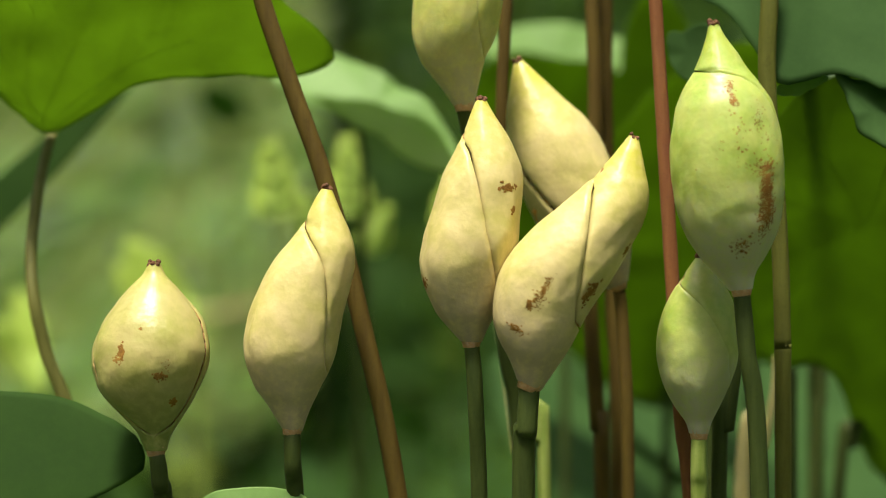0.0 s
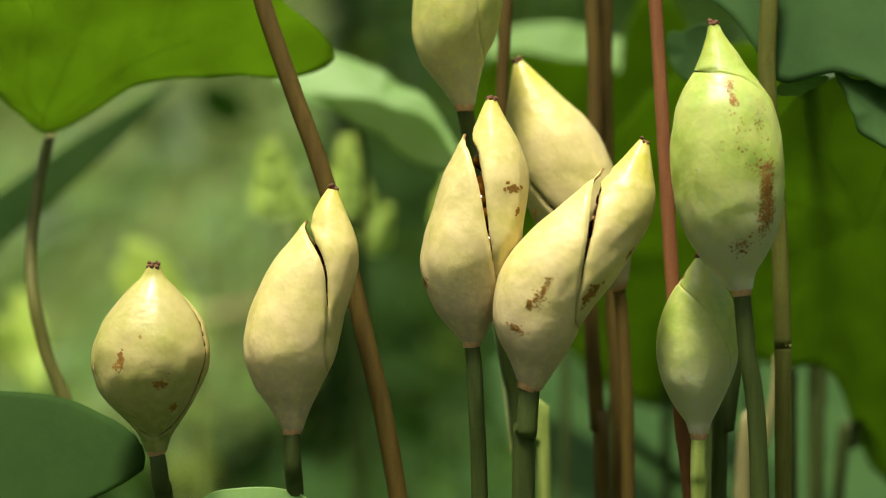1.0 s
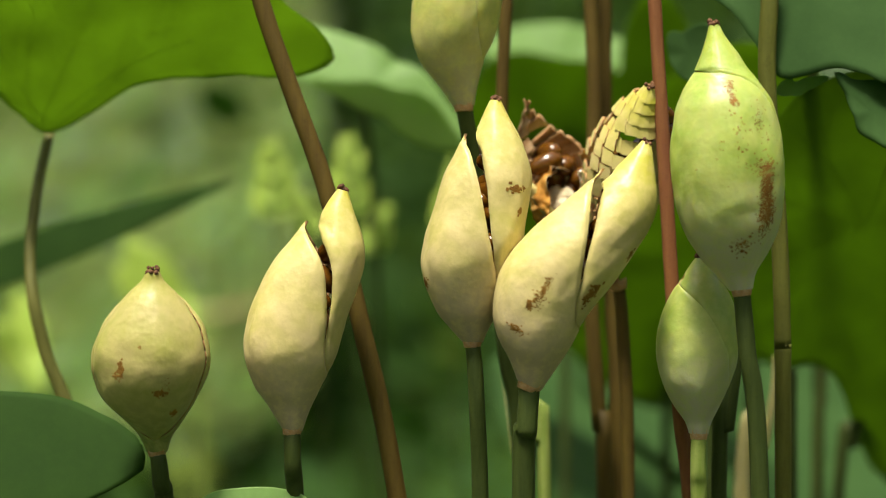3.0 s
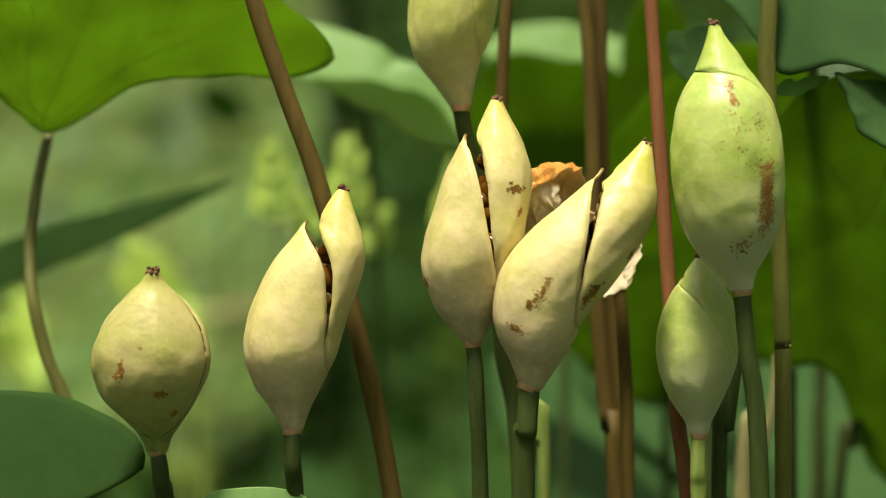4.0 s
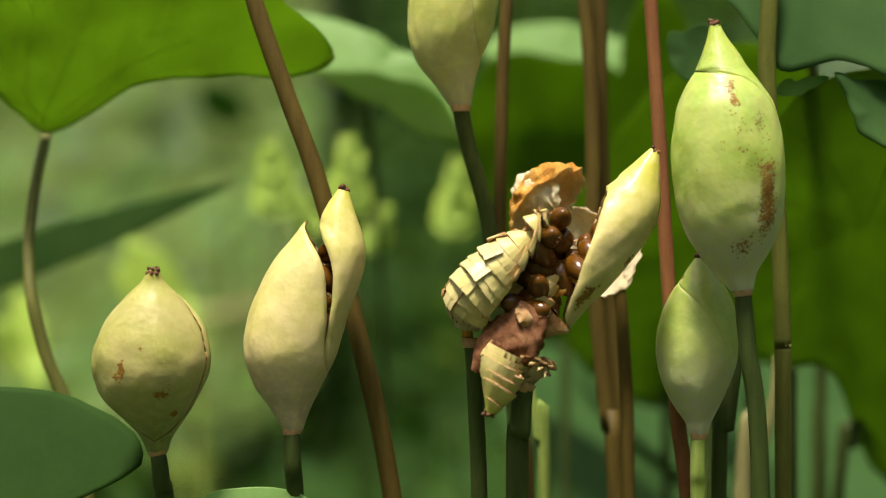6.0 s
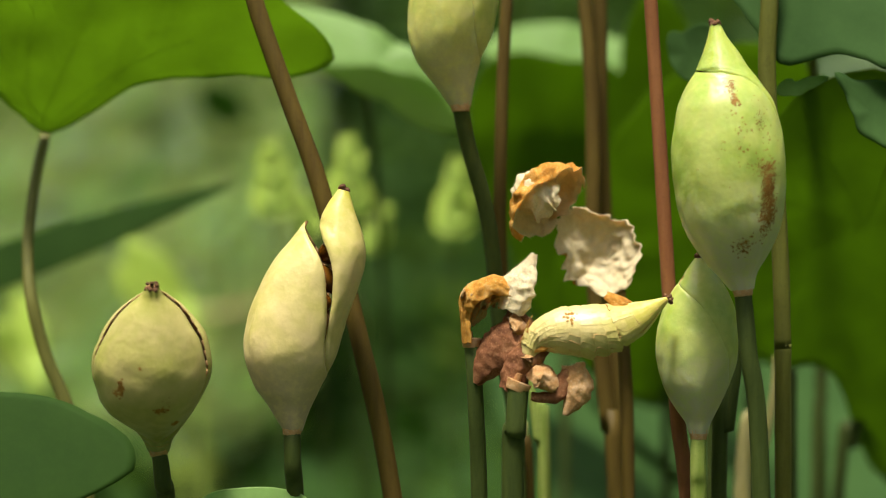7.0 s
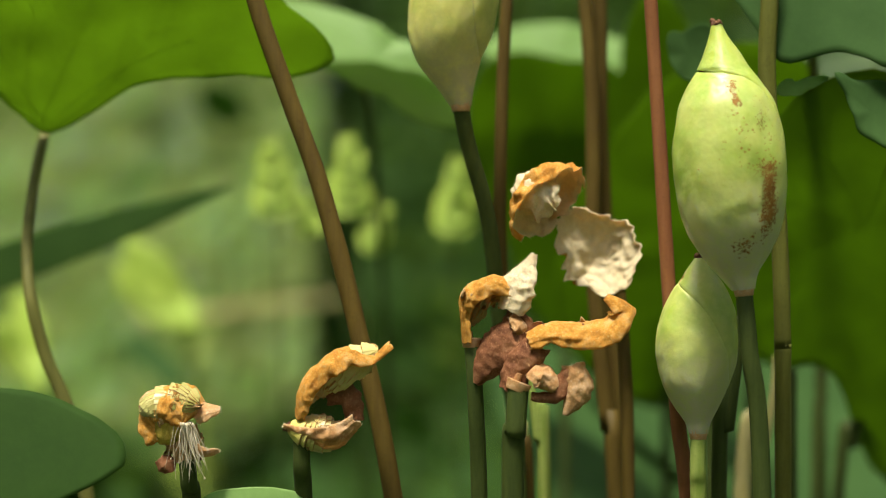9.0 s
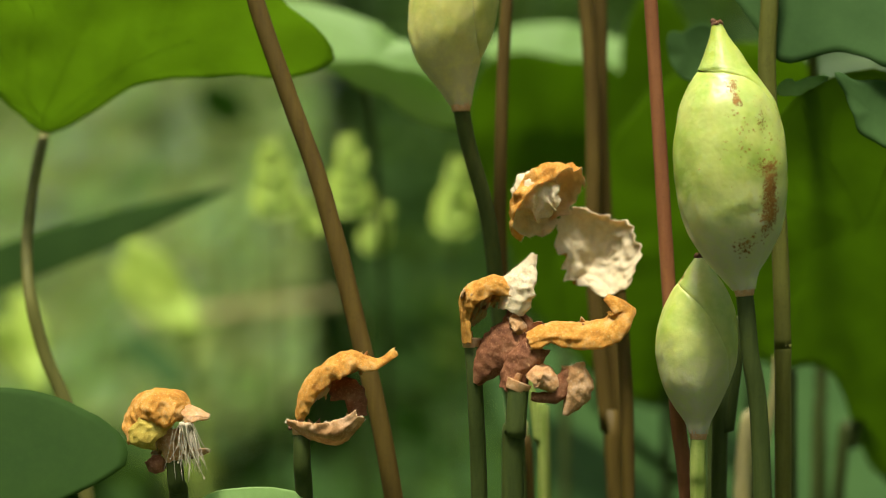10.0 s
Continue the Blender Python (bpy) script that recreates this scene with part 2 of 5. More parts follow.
def leaf_ribs(blade, vert, outline, root, ends):
    """Fine pale ribs that fan out from where the petiole joins, with side ribs, each a part."""
    rows = [(a - 360, r) for a, r in outline[-2:]] + list(outline) + [(a + 360, r) for a, r in outline[:2]]

    def on(x, y):
        q = math.degrees(math.atan2(y, x)) % 360
        return vert(min(0.97, math.hypot(x, y) / smooth_table(rows, q)[0]), q, -0.5)

    for k, (ex, ey) in enumerate(ends):
        bm = bmesh.new()
        dx, dy = ex - root[0], ey - root[1]
        way = lambda f: (root[0] + dx * f - dy * 0.10 * math.sin(f * 3.1 + k), root[1] + dy * f + dx * 0.10 * math.sin(f * 3.1 + k) * (1 if k % 2 else -1))
        tube(bm, [on(*way(f)) for f in np.linspace(0.02, 1, 12)], 0.045, 0.012, 6, 30, 0)
        for f, sg in ((0.3, 1), (0.42, -1), (0.55, 1), (0.68, -1)):
            x, y = way(f)
            tube(bm, [on(x + (dx * 0.34 - sg * dy * 0.26) * g, y + (dy * 0.34 + sg * dx * 0.26) * g) for g in np.linspace(0, 1, 6)], 0.018, 0.008, 5, 10, 0)
        part("vein", bm, M_VEIN, blade, "pale raised vein")


def leaf(name, at, turn, outline, material, label, stem=None, stem_mat=None, stem_r=(0.8, 0.8), veins=(), vein_side=0.5, vein_r=0.2, ribs=None, **kw):
    """A leaf as a thing: a blade with veins, and its petiole down to the ground. turn: degrees about x, y, z."""
    ob = empty(name, at, label, "leaf")
    b, vert = leaf_blade(ob, outline, material, tall=1 / abs(math.sin(radians(turn[0]))), **kw)
    b.rotation_euler = [radians(a) for a in turn]
    if veins:
        leaf_veins(b, vert, veins, vein_side, vein_r, 0.04)
    if ribs:
        leaf_ribs(b, vert, outline, *ribs)
    if stem:
        bm = bmesh.new()
        tube(bm, [Vector(p) - Vector(at) for p in stem], *stem_r, 14, 40)
        part("petiole", bm, stem_mat, ob)
    return ob


ROUND = [(0, 1.0), (45, 1.03), (90, 0.96), (135, 1.03), (180, 1.0), (225, 0.9), (262, 0.5), (270, 0.3), (278, 0.5), (315, 0.9)]


def scaled(outline, s):
    return [(a, r * s) for a, r in outline]


# ---- ground and surroundings ----
def ground():
    bm = bmesh.new()
    n = 90
    grid = []
    for i in range(n + 1):
        row = []
        for j in range(n + 1):
            x, y = [math.copysign(abs(v) ** 3, v) * 400000 + v * 3000 for v in (2 * i / n - 1, 2 * j / n - 1)]
            near = math.exp(-(x * x + y * y) / 4e6)
            z = 6 * near * noise.noise(Vector((x * 0.02, y * 0.02, 0))) + 60 * (1 - near) * noise.noise(Vector((x * 0.0006, y * 0.0006, 3)))
            row.append(bm.verts.new((x, y, z - 6)))
        grid.append(row)
    for i in range(n):
        for j in range(n):
            bm.faces.new((grid[i][j], grid[i + 1][j], grid[i + 1][j + 1], grid[i][j + 1]))
    tagged(part("ground", bm, M_SOIL), "dark damp woodland soil under the plants", "ground", kind="structure")


def leaf_cloud(name, label, count, place, size, mats, seed, lean=0.6, tilt=0.0, yaw=3.14, sort=None):
    """Many small pointed leaves, folded along the midrib, as one object of stuff."""
    rng = random.Random(seed)
    verts, faces, index = [], [], []
    for _ in range(count):
        c = Vector(place(rng))
        s = rng.uniform(*size)
        rot = Matrix.Rotation(tilt, 3, "X") @ Euler((rng.gauss(0, lean), rng.gauss(0, lean), rng.uniform(-yaw, yaw) - (0.75 if yaw < 3 else 0))).to_matrix()
        w = rng.uniform(0.28, 0.45) if yaw > 3 else rng.uniform(0.12, 0.22)
        k = len(verts)
        for x, y, z in ((0, -0.5, 0), (w, -0.1, 0.12), (w * 0.7, 0.25, 0.1), (0, 0.55, -0.05), (-w * 0.7, 0.25, 0.1), (-w, -0.1, 0.12), (0, 0.1, 0)):
            verts.append((c + rot @ Vector((x, y, z)) * s) * MM)
        ways = [w2 for _, w2 in mats]
        if sort:
            ways[0] *= 2 ** (7 * sort(c))
        m = rng.choices(range(len(mats)), ways)[0]
        for f in ((0, 1, 6), (1, 2, 6), (2, 3, 6), (3, 4, 6), (4, 5, 6), (5, 0, 6)):
            faces.append([k + i for i in f])
            index.append(m)
    me = bpy.data.meshes.new(name)
    me.from_pydata(verts, [], faces)
    for m, _ in mats:
        me.materials.append(m)
    me.polygons.foreach_set("material_index", index)
    me.shade_smooth()
    return tagged(new(name, me), label, "undergrowth", kind="stuff")


def ring(r0, r1, h0, h1, hole=0.0):
    def place(rng):
        while True:
            a, r = rng.uniform(0, 6.283), rng.uniform(r0, r1)
            if not hole or abs(a - math.pi / 2) < hole:
                return r * math.cos(a), r * math.sin(a), rng.uniform(h0, h1)
    return place


def box(xs, ys, zs):
    def place(rng):
        x, y = rng.uniform(*xs), rng.uniform(*ys)
        return x, y, rng.uniform(zs[0], zs[1] * (0.85 + 0.45 * noise.noise(Vector((x * 0.03, y * 0.01, zs[1])))))
    return place


def bank(xs, y0, z0, y1, z1, deep):
    """Places on a slope that rises away from the viewer."""
    def place(rng):
        f = rng.random()
        x, y = rng.uniform(*xs), y0 + (y1 - y0) * f
        return x, y, z0 + (z1 - z0) * f + 22 * noise.noise(Vector((x * 0.02, y * 0.02, y0))) + rng.uniform(-deep, 0)
    return place


def drift(c):
    """Long soft drifts that lean to one side, in which one kind of leaf prevails."""
    return noise.noise(Vector(((c.x * 0.75 - c.z * 0.66) * 0.045, (c.x * 0.66 + c.z * 0.75) * 0.010, 0)))


def surroundings():
    ground()
    dark, mixed = [(M_LEAF_DARK, 5), (M_LEAF, 3), (M_LEAF_BLUE, 1)], [(M_LEAF_DARK, 4), (M_LEAF, 4), (M_LEAF_BLUE, 1), (M_LEAF_LIME, 1)]
    leaf_cloud("far_woods", "shaded green shrubs at the edge of the wood", 14000, ring(3800, 5200, 0, 1100), (120, 220), mixed, 3, 0.9)
    # Ring of crowns out of view, added to close off low sky light.
    leaf_cloud("unseen_canopy", "unseen green crowns added to close off low sky light", 7000, ring(4200, 5600, 900, 3000), (150, 300), dark, 4, 0.9)
    leaf_cloud("undergrowth", "low mixed green undergrowth out of focus", 9000, ring(900, 3600, 0, 130), (40, 110), mixed, 5, 0.5)
    # Sun on the left and shade in the centre are put into leaf colours.
    deep, grey = [(M_LEAF_DARK, 9), (M_LEAF_SHADE, 1)], [(M_LEAF_BLUE, 3), (M_LEAF_DARK, 9)]
    leaf_cloud("sunlit_bank", "sunlit bank of pale green grass and herbs out of focus", 17000, bank((-330, -48), 560, 100, 800, 350, 16), (6, 15), [(M_LEAF_MEADOW, 5), (M_LEAF_PALE, 2), (M_LEAF, 2), (M_LEAF_GREY, 1)], 6, 0.22, 0.95, 0.7, drift)
    leaf_cloud("shade_toned_shrub", "green shrub out of focus, shade put into its dark leaves", 8000, bank((-92, 150), 640, 40, 860, 330, 25), (7, 18), deep, 7, 0.45, 0.7)
    leaf_cloud("grey_herbs", "low blue-green herbs out of focus", 4200, box((-110, 260), (420, 640), (0, 84)), (6, 16), grey, 8, 0.4, 0.3)
    leaf_cloud("dull_shrub", "dull grey-green shrub out of focus", 5000, bank((-60, 340), 900, 120, 1050, 440, 30), (10, 26), [(M_LEAF_GREY, 4), (M_LEAF_BLUE, 3), (M_LEAF_PALE, 1)], 9, 0.4, 0.7)


# ---- seed pods ----
PX = 0.05    # the tables of half-widths below are in units of 0.05 mm


class Pod:
    """A ripe capsule on its stalk: a body valve and a beaked valve that meet in an oblique seam."""

    def __init__(self, base, length, tilt, table, seam, skin, label, stalk, stalk_r, depth=0.92, spin=None, stalk_mat=None, lean=0.0, lip=1.0):
        self.L, self.table, self.seam, self.spin, self.depth, self.lip = length, [(u, a * PX, b * PX) for u, a, b in table], seam, spin, depth, lip
        root = stalk[-1]
        self.ob = empty("seed_pod", root, label, "seed pod", "seed pods on their stalks")
        self.root = Matrix.Translation(Vector(root) * MM)
        # where the closed capsule stands on its thing
        off = (Vector(base) - Vector(root)) * MM
        self.rest = Matrix.Translation(off) @ Euler((radians(lean), radians(tilt), 0)).to_matrix().to_4x4()
        self.skin, self.known, self.rims = skin, {}, {}
        bm = bmesh.new()
        tube(bm, [Vector(p) - Vector(root) for p in stalk], *stalk_r, 14, 36)
        part("stalk", bm, stalk_mat or M_STALK, self.ob)
        bm = bmesh.new()
        a, b = self.table[0][1:]
        rr = (b - a) / 2
        tube(bm, [(0, 0, -0.55), (0, 0, -0.1), (0, 0, 0.35)], stalk_r[0] * 1.05, rr * 1.02, 16, 6, 0.03)
        ring_ob = part("receptacle", bm, M_INNER, self.ob, "brown scar ring below the capsule")
        ring_ob.matrix_basis = self.rest
        self.sway = [(0.0, self.root)]

    def bend(self, rows):
        """Sways the whole pod about its root: (t, degrees to the right, degrees to the viewer)."""
        self.sway = [(t, self.root @ Euler((radians(b), radians(a), 0)).to_matrix().to_4x4()) for t, a, b in rows]
        KEYED.append((self.ob, thick_rows(self.sway)))

    def world(self, t):
        return at_time(self.sway, t)

    def radius(self, u):
        if u not in self.known:
            a, b = smooth_table(self.table, u)
            self.known[u] = (a + b) / 2, max(0.02, (b - a) / 2)
        return self.known[u]

    def point(self, u, q):
        """The skin at u along the axis and q radians round it; 0 faces the viewer, a quarter turn is to the right."""
        c, r = self.radius(u)
        bumpy = 1 + 0.045 * noise.noise(Vector((math.sin(q) * 1.6, math.cos(q) * 1.6, u * 5)) + Vector((self.L, 0, 0))) + 0.018 * noise.noise(Vector((math.sin(q) * 4, math.cos(q) * 4, u * 12)))
        return Vector((c + r * math.sin(q) * bumpy, -r * self.depth * math.cos(q) * bumpy, self.L * u))

    def edges(self, u):
        """The two edges of the beaked valve at u, or None where the body valve goes all round."""
        if u not in self.rims:
            self.rims[u] = self.find_edges(u)
        return self.rims[u]

    def find_edges(self, u):
        s = self.seam
        if u <= s[0][0]:
            return None
        if u >= s[-1][0]:
            return self.mid - math.pi, self.mid + math.pi
        if self.spin is not None:
            w = radians(smooth_table(s, u)[0])
            return self.mid - w, self.mid + w
        c, r = self.radius(u)
        x = smooth_table(s, u)[0] * PX
        w = math.pi / 2 - math.asin(max(-0.999, min(0.999, (x - c) / r)))
        return self.mid - w, self.mid + w

    @property
    def mid(self):
        return math.pi / 2 if self.spin is None else radians(self.spin)

    def patch(self, parent, which, u0, u1, f0, f1, name="shell_piece", nu=4, nq=4, thick=0.28, origin=None, under=(0.0, 0.0)):
        """One piece of a valve's wall, cream outside and brown inside."""
        bm = bmesh.new()
        lay = bm.verts.layers.float_vector.new("skin_normal")

        def skin(u, f):
            """The outer face at u along the axis and f across the valve, with its rounded lip."""
            e = self.edges(u)
            if which == 1:
                lo, hi = e if e else (self.mid, self.mid)
            else:
                lo, hi = (e[1], e[0] + 2 * math.pi) if e else (self.mid, self.mid + 2 * math.pi)
            q = lo + (hi - lo) * f
            p = self.point(u, q)
            if not e or u >= self.seam[-1][0]:
                return p
            du = self.point(min(1, u + 0.01), q) - self.point(max(0, u - 0.01), q)
            dq = self.point(u, q + 0.02) - self.point(u, q - 0.02)
            rim = min(f, 1 - f) * (hi - lo) * self.radius(u)[1]
            lift = self.lip * (math.exp(-rim / 1.2) * (-0.14 if which == 1 else 0.10) - 0.32 * max(0, 1 - rim / 0.55) ** 2)
            return p + dq.cross(du).normalized() * lift

        # a flange along two edges tucks under the next pieces
        us = [(u0 + (u1 - u0) * i / nu, 0.0) for i in range(nu + 1)]
        fs = [(f0 + (f1 - f0) * j / nq, 0.0) for j in range(nq + 1)]
        if under[0]:
            us += [(min(0.999, u1 + 0.0005), 0.05), (min(0.999, u1 + (u1 - u0) * under[0]), 0.10)]
        if under[1]:
            fs += [(f1 + 0.0003, 0.05), (f1 + (f1 - f0) * under[1], 0.10)]
        outer, inner = [], []
        for u, deep_u in us:
            ro, ri = [], []
            for f, deep_f in fs:
                p = skin(u, f)
                sunk = max(deep_u, deep_f)
                du = skin(min(0.9995, u + 0.004), f) - skin(max(0.0005, u - 0.004), f)
                dq = skin(u, f + 0.004) - skin(u, f - 0.004)
                n = dq.cross(du)
                n = n.normalized() if n.length > 1e-7 else (p - Vector((self.radius(u)[0], 0, p.z))).normalized()
                v = bm.verts.new(p - n * min(sunk, 0.3 * self.radius(u)[1]))
                v[lay] = n
                ro.append(v)
                w = bm.verts.new(p - n * min(thick, 0.6 * self.radius(u)[1]))
                w[lay] = -n
                ri.append(w)
            outer.append(ro), inner.append(ri)
        nu, nq = len(us) - 1, len(fs) - 1
        for i in range(nu):
            for j in range(nq):
                a = (outer[i][j], outer[i][j + 1], outer[i + 1][j + 1], outer[i + 1][j])
                bm.faces.new(a).material_index = 0
                b = (inner[i][j], inner[i + 1][j], inner[i + 1][j + 1], inner[i][j + 1])
                bm.faces.new(b).material_index = 1
        for a, b in ((outer[0], inner[0]), (outer[-1][::-1], inner[-1][::-1])):
            for j in range(nq):
                bm.faces.new((a[j], b[j], b[j + 1], a[j + 1])).material_index = 1
        for j, sg in ((0, 1), (nq, -1)):
            for i in range(nu):
                a = (outer[i][j], outer[i + 1][j], inner[i + 1][j], inner[i][j])
                bm.faces.new(a[::sg]).material_index = 1
        bmesh.ops.remove_doubles(bm, verts=bm.verts, dist=0.003)
        place = bm.verts.layers.float_vector.new("pod_place")
        back = origin.inverted() if origin else Matrix.Identity(4)
        turn = back.to_3x3()
        for v in bm.verts:
            v[place] = v.co * MM
            v[lay] = turn @ v[lay]
            v.co = (back @ (v.co * MM)) / MM
        ob = part(name, bm, (self.skin, M_INNER), parent)
        # normals of the whole capsule, so that the joints between pieces do not show
        me = ob.data
        ns = [d.vector[:] for d in me.attributes["skin_normal"].data]
        flat = [pl.material_index == 1 and Vector(ns[pl.vertices[0]]).dot(pl.normal) < 0.5 for pl in me.polygons]
        me.normals_split_custom_set([(0, 0, 0) if fl else ns[me.loops[k].vertex_index] for pl, fl in zip(me.polygons, flat) for k in pl.loop_indices])
        return ob

    def frame_of(self, which, u, f):
        e = self.edges(u)
        if which == 1:
            lo, hi = e if e else (self.mid, self.mid)
        else:
            lo, hi = (e[1], e[0] + 2 * math.pi) if e else (self.mid, self.mid + 2 * math.pi)
        q = lo + (hi - lo) * f
        p = self.point(u, q)
        t = (self.point(min(1, u + 0.02), q) - self.point(max(0, u - 0.02), q)).normalized()
        n = (self.point(u, q + 0.02) - self.point(u, q - 0.02)).cross(t).normalized()
        b = n.cross(t)
        return Matrix(((t.x, b.x, n.x, p.x * MM), (t.y, b.y, n.y, p.y * MM), (t.z, b.z, n.z, p.z * MM), (0, 0, 0, 1)))

    def closed(self):
        """A pod that stays shut: two valves in one piece each."""
        for which in (0, 1):
            u0, u1 = (0, self.seam[-1][0]) if which == 0 else (self.seam[0][0], 1)
            ob = self.patch(self.ob, which, u0, u1, 0, 1, "body_valve" if which == 0 else "beaked_valve", 40, 48)
            ob.matrix_basis = self.rest
        self.nub(self.ob, self.rest)

    def nub(self, parent, m):
        rng = random.Random(int(self.L * 100))
        bm = bmesh.new()
        c, r = self.radius(1)
        for i in range(7):
            a = i * 0.9
            blob(bm, (c + r * 0.75 * math.cos(a), r * 0.75 * math.sin(a), self.L + rng.uniform(-0.1, 0.35)), rng.uniform(0.16, 0.3), (1, 1, 0.9), 0.5, i, 1)
        ob = part("stigma_nub", bm, M_NUB, parent, "dry dark remnant at the tip")
        ob.matrix_basis = m

    def scabs(self, parent, m, spots, which=None):
        """Rusty scabs: (u, degrees round, half height, half width, number of grains)."""
        rng = random.Random(len(spots) + int(self.L * 10))
        for u, q, h, w, n, *grain in spots:
            bm = bmesh.new()
            size = grain[0] if grain else 0.15
            for i in range(int(n * 1.8)):
                uu, qq = u + rng.gauss(0, h / 2) / self.L, radians(q) + rng.gauss(0, w / 2) / max(0.5, self.radius(u)[1])
                p = self.point(uu, qq)
                nn = (self.point(uu, qq + 0.05) - self.point(uu, qq - 0.05)).cross(self.point(uu + 0.01, qq) - self.point(uu - 0.01, qq)).normalized()
                # a thin corky flake with a ragged rim
                r, rot = size * rng.uniform(0.5, 1.3), nn.to_track_quat("Z", "Y").to_matrix()
                sx, sy = rng.uniform(0.7, 1.6), rng.uniform(0.7, 1.3)
                top = bm.verts.new(p + nn * rng.uniform(0.015, 0.035))
                rim = []
                for m2 in range(7):
                    a2, r2 = m2 * 0.8976, r * rng.uniform(0.6, 1.3)
                    rim.append(bm.verts.new(p + rot @ Vector((math.cos(a2) * r2 * sx, math.sin(a2) * r2 * sy, -0.012))))
                for m2 in range(7):
                    bm.faces.new((top, rim[m2], rim[(m2 + 1) % 7]))
            ob = part("scab", bm, M_SCAB, parent, "rust-brown corky scab")
            ob.matrix_basis = m
        return ob


def turned(h, ry=0.0, rx=0.0, rz=0.0, dx=0.0, dy=0.0, dz=0.0):
    """A turn about the hinge h (mm), then a shift (mm)."""
    h = Vector(h)
    return Matrix.Translation((h + Vector((dx, dy, dz))) * MM) @ Euler((radians(rx), radians(ry), radians(rz))).to_matrix().to_4x4() @ Matrix.Translation(-h * MM)


def blend(a, b, f):
    return Matrix.LocRotScale(a.translation.lerp(b.translation, f), a.to_quaternion().slerp(b.to_quaternion(), f), None)


def at_time(rows, t):
    if t <= rows[0][0]:
        return rows[0][1]
    for (t0, a), (t1, b) in zip(rows, rows[1:]):
        if t <= t1:
            return blend(a, b, (t - t0) / (t1 - t0))
    return rows[-1][1]


def thick_rows(rows, end=10.0):
    """Adds rows so that no step turns by a quarter or more, and rows for start and end."""
    out = [rows[0]] if rows[0][0] == 0 else [(0.0, rows[0][1]), rows[0]]
    for t, m in rows[1:] if out[-1] is rows[0] else rows[1:]:
        t0, a = out[-1]
        ang = math.degrees(a.to_quaternion().rotation_difference(m.to_quaternion()).angle)
        if ang > 180:
            ang = 360 - ang
        n = int(ang // 60) + 1
        for i in range(1, n + 1):
            out.append((t0 + (t - t0) * i / n, blend(a, m, i / n)))
    if out[-1][0] < end:
        out.append((end, out[-1][1]))
    return out


STILL = Matrix.Identity(4)
KEYED = []    # (object, rows) for motions()


def seed_mesh():
    bm = bmesh.new()
    bmesh.ops.create_uvsphere(bm, u_segments=14, v_segments=10, radius=1)
    for v in bm.verts:
        z = v.co.z
        v.co.x *= 0.98 - 0.12 * z
        v.co.y *= 0.98 - 0.12 * z
        v.co = Vector((v.co.x * 1.05 + 0.12 * z * z, v.co.y * 1.05, z * 1.75))
    bmesh.ops.scale(bm, vec=(MM, MM, MM), verts=bm.verts)
    me = bpy.data.meshes.new("seed")
    bm.to_mesh(me)
    bm.free()
    me.materials.append(M_SEED)
    me.shade_smooth()
    return me


SEED = seed_mesh()


def threads(pod, core):
    """White seed threads that hang out below the back valve and stay on the dried husk."""
    rng = random.Random(8)
    bm = bmesh.new()
    for i in range(44):
        x = rng.gauss(0, 1.35)
        low = -1.5 + rng.gauss(0, 0.5)
        pts = [Vector((x * 0.4 - 0.3, rng.gauss(0, 0.4), 1.9)), Vector((x * 0.7 + rng.gauss(0, 0.25), rng.gauss(0, 0.4), 0.3)), Vector((x + 0.3 + rng.gauss(0, 0.3), rng.gauss(0, 0.5), low))]
        tube(bm, pts, rng.choice((0.03, 0.05, 0.08, 0.15)), 0.02, 5, 9, 0)
        if i % 7 == 0:
            blob(bm, pts[-1], rng.uniform(0.06, 0.11), (1, 1, 1.2), 0.3, i, 1)
    bmesh.ops.scale(bm, vec=(1, 1, 1.1), verts=bm.verts)
    ob = part("seed_threads", bm, M_WHITE, core, "tangle of white seed threads")
    inside = Matrix.Translation((0, 0.001, 0.007))
    rows = [(0.0, inside), (7.1, inside)]
    for t, p in ((7.3, (-22.98, -4.00, 137.80)), (7.5, (-22.62, -5.00, 137.62)), (7.9, (-21.89, -5.00, 136.40)), (8.7, (-21.40, -5.00, 137.37)), (8.95, (-22.23, -2.00, 132.72)), (10.0, (-22.23, -2.00, 132.72))):
        rows.append((t, (pod.world(t) @ pod.rest).inverted() @ Matrix.Translation(Vector(p) * MM)))
    KEYED.append((ob, thick_rows(rows)))


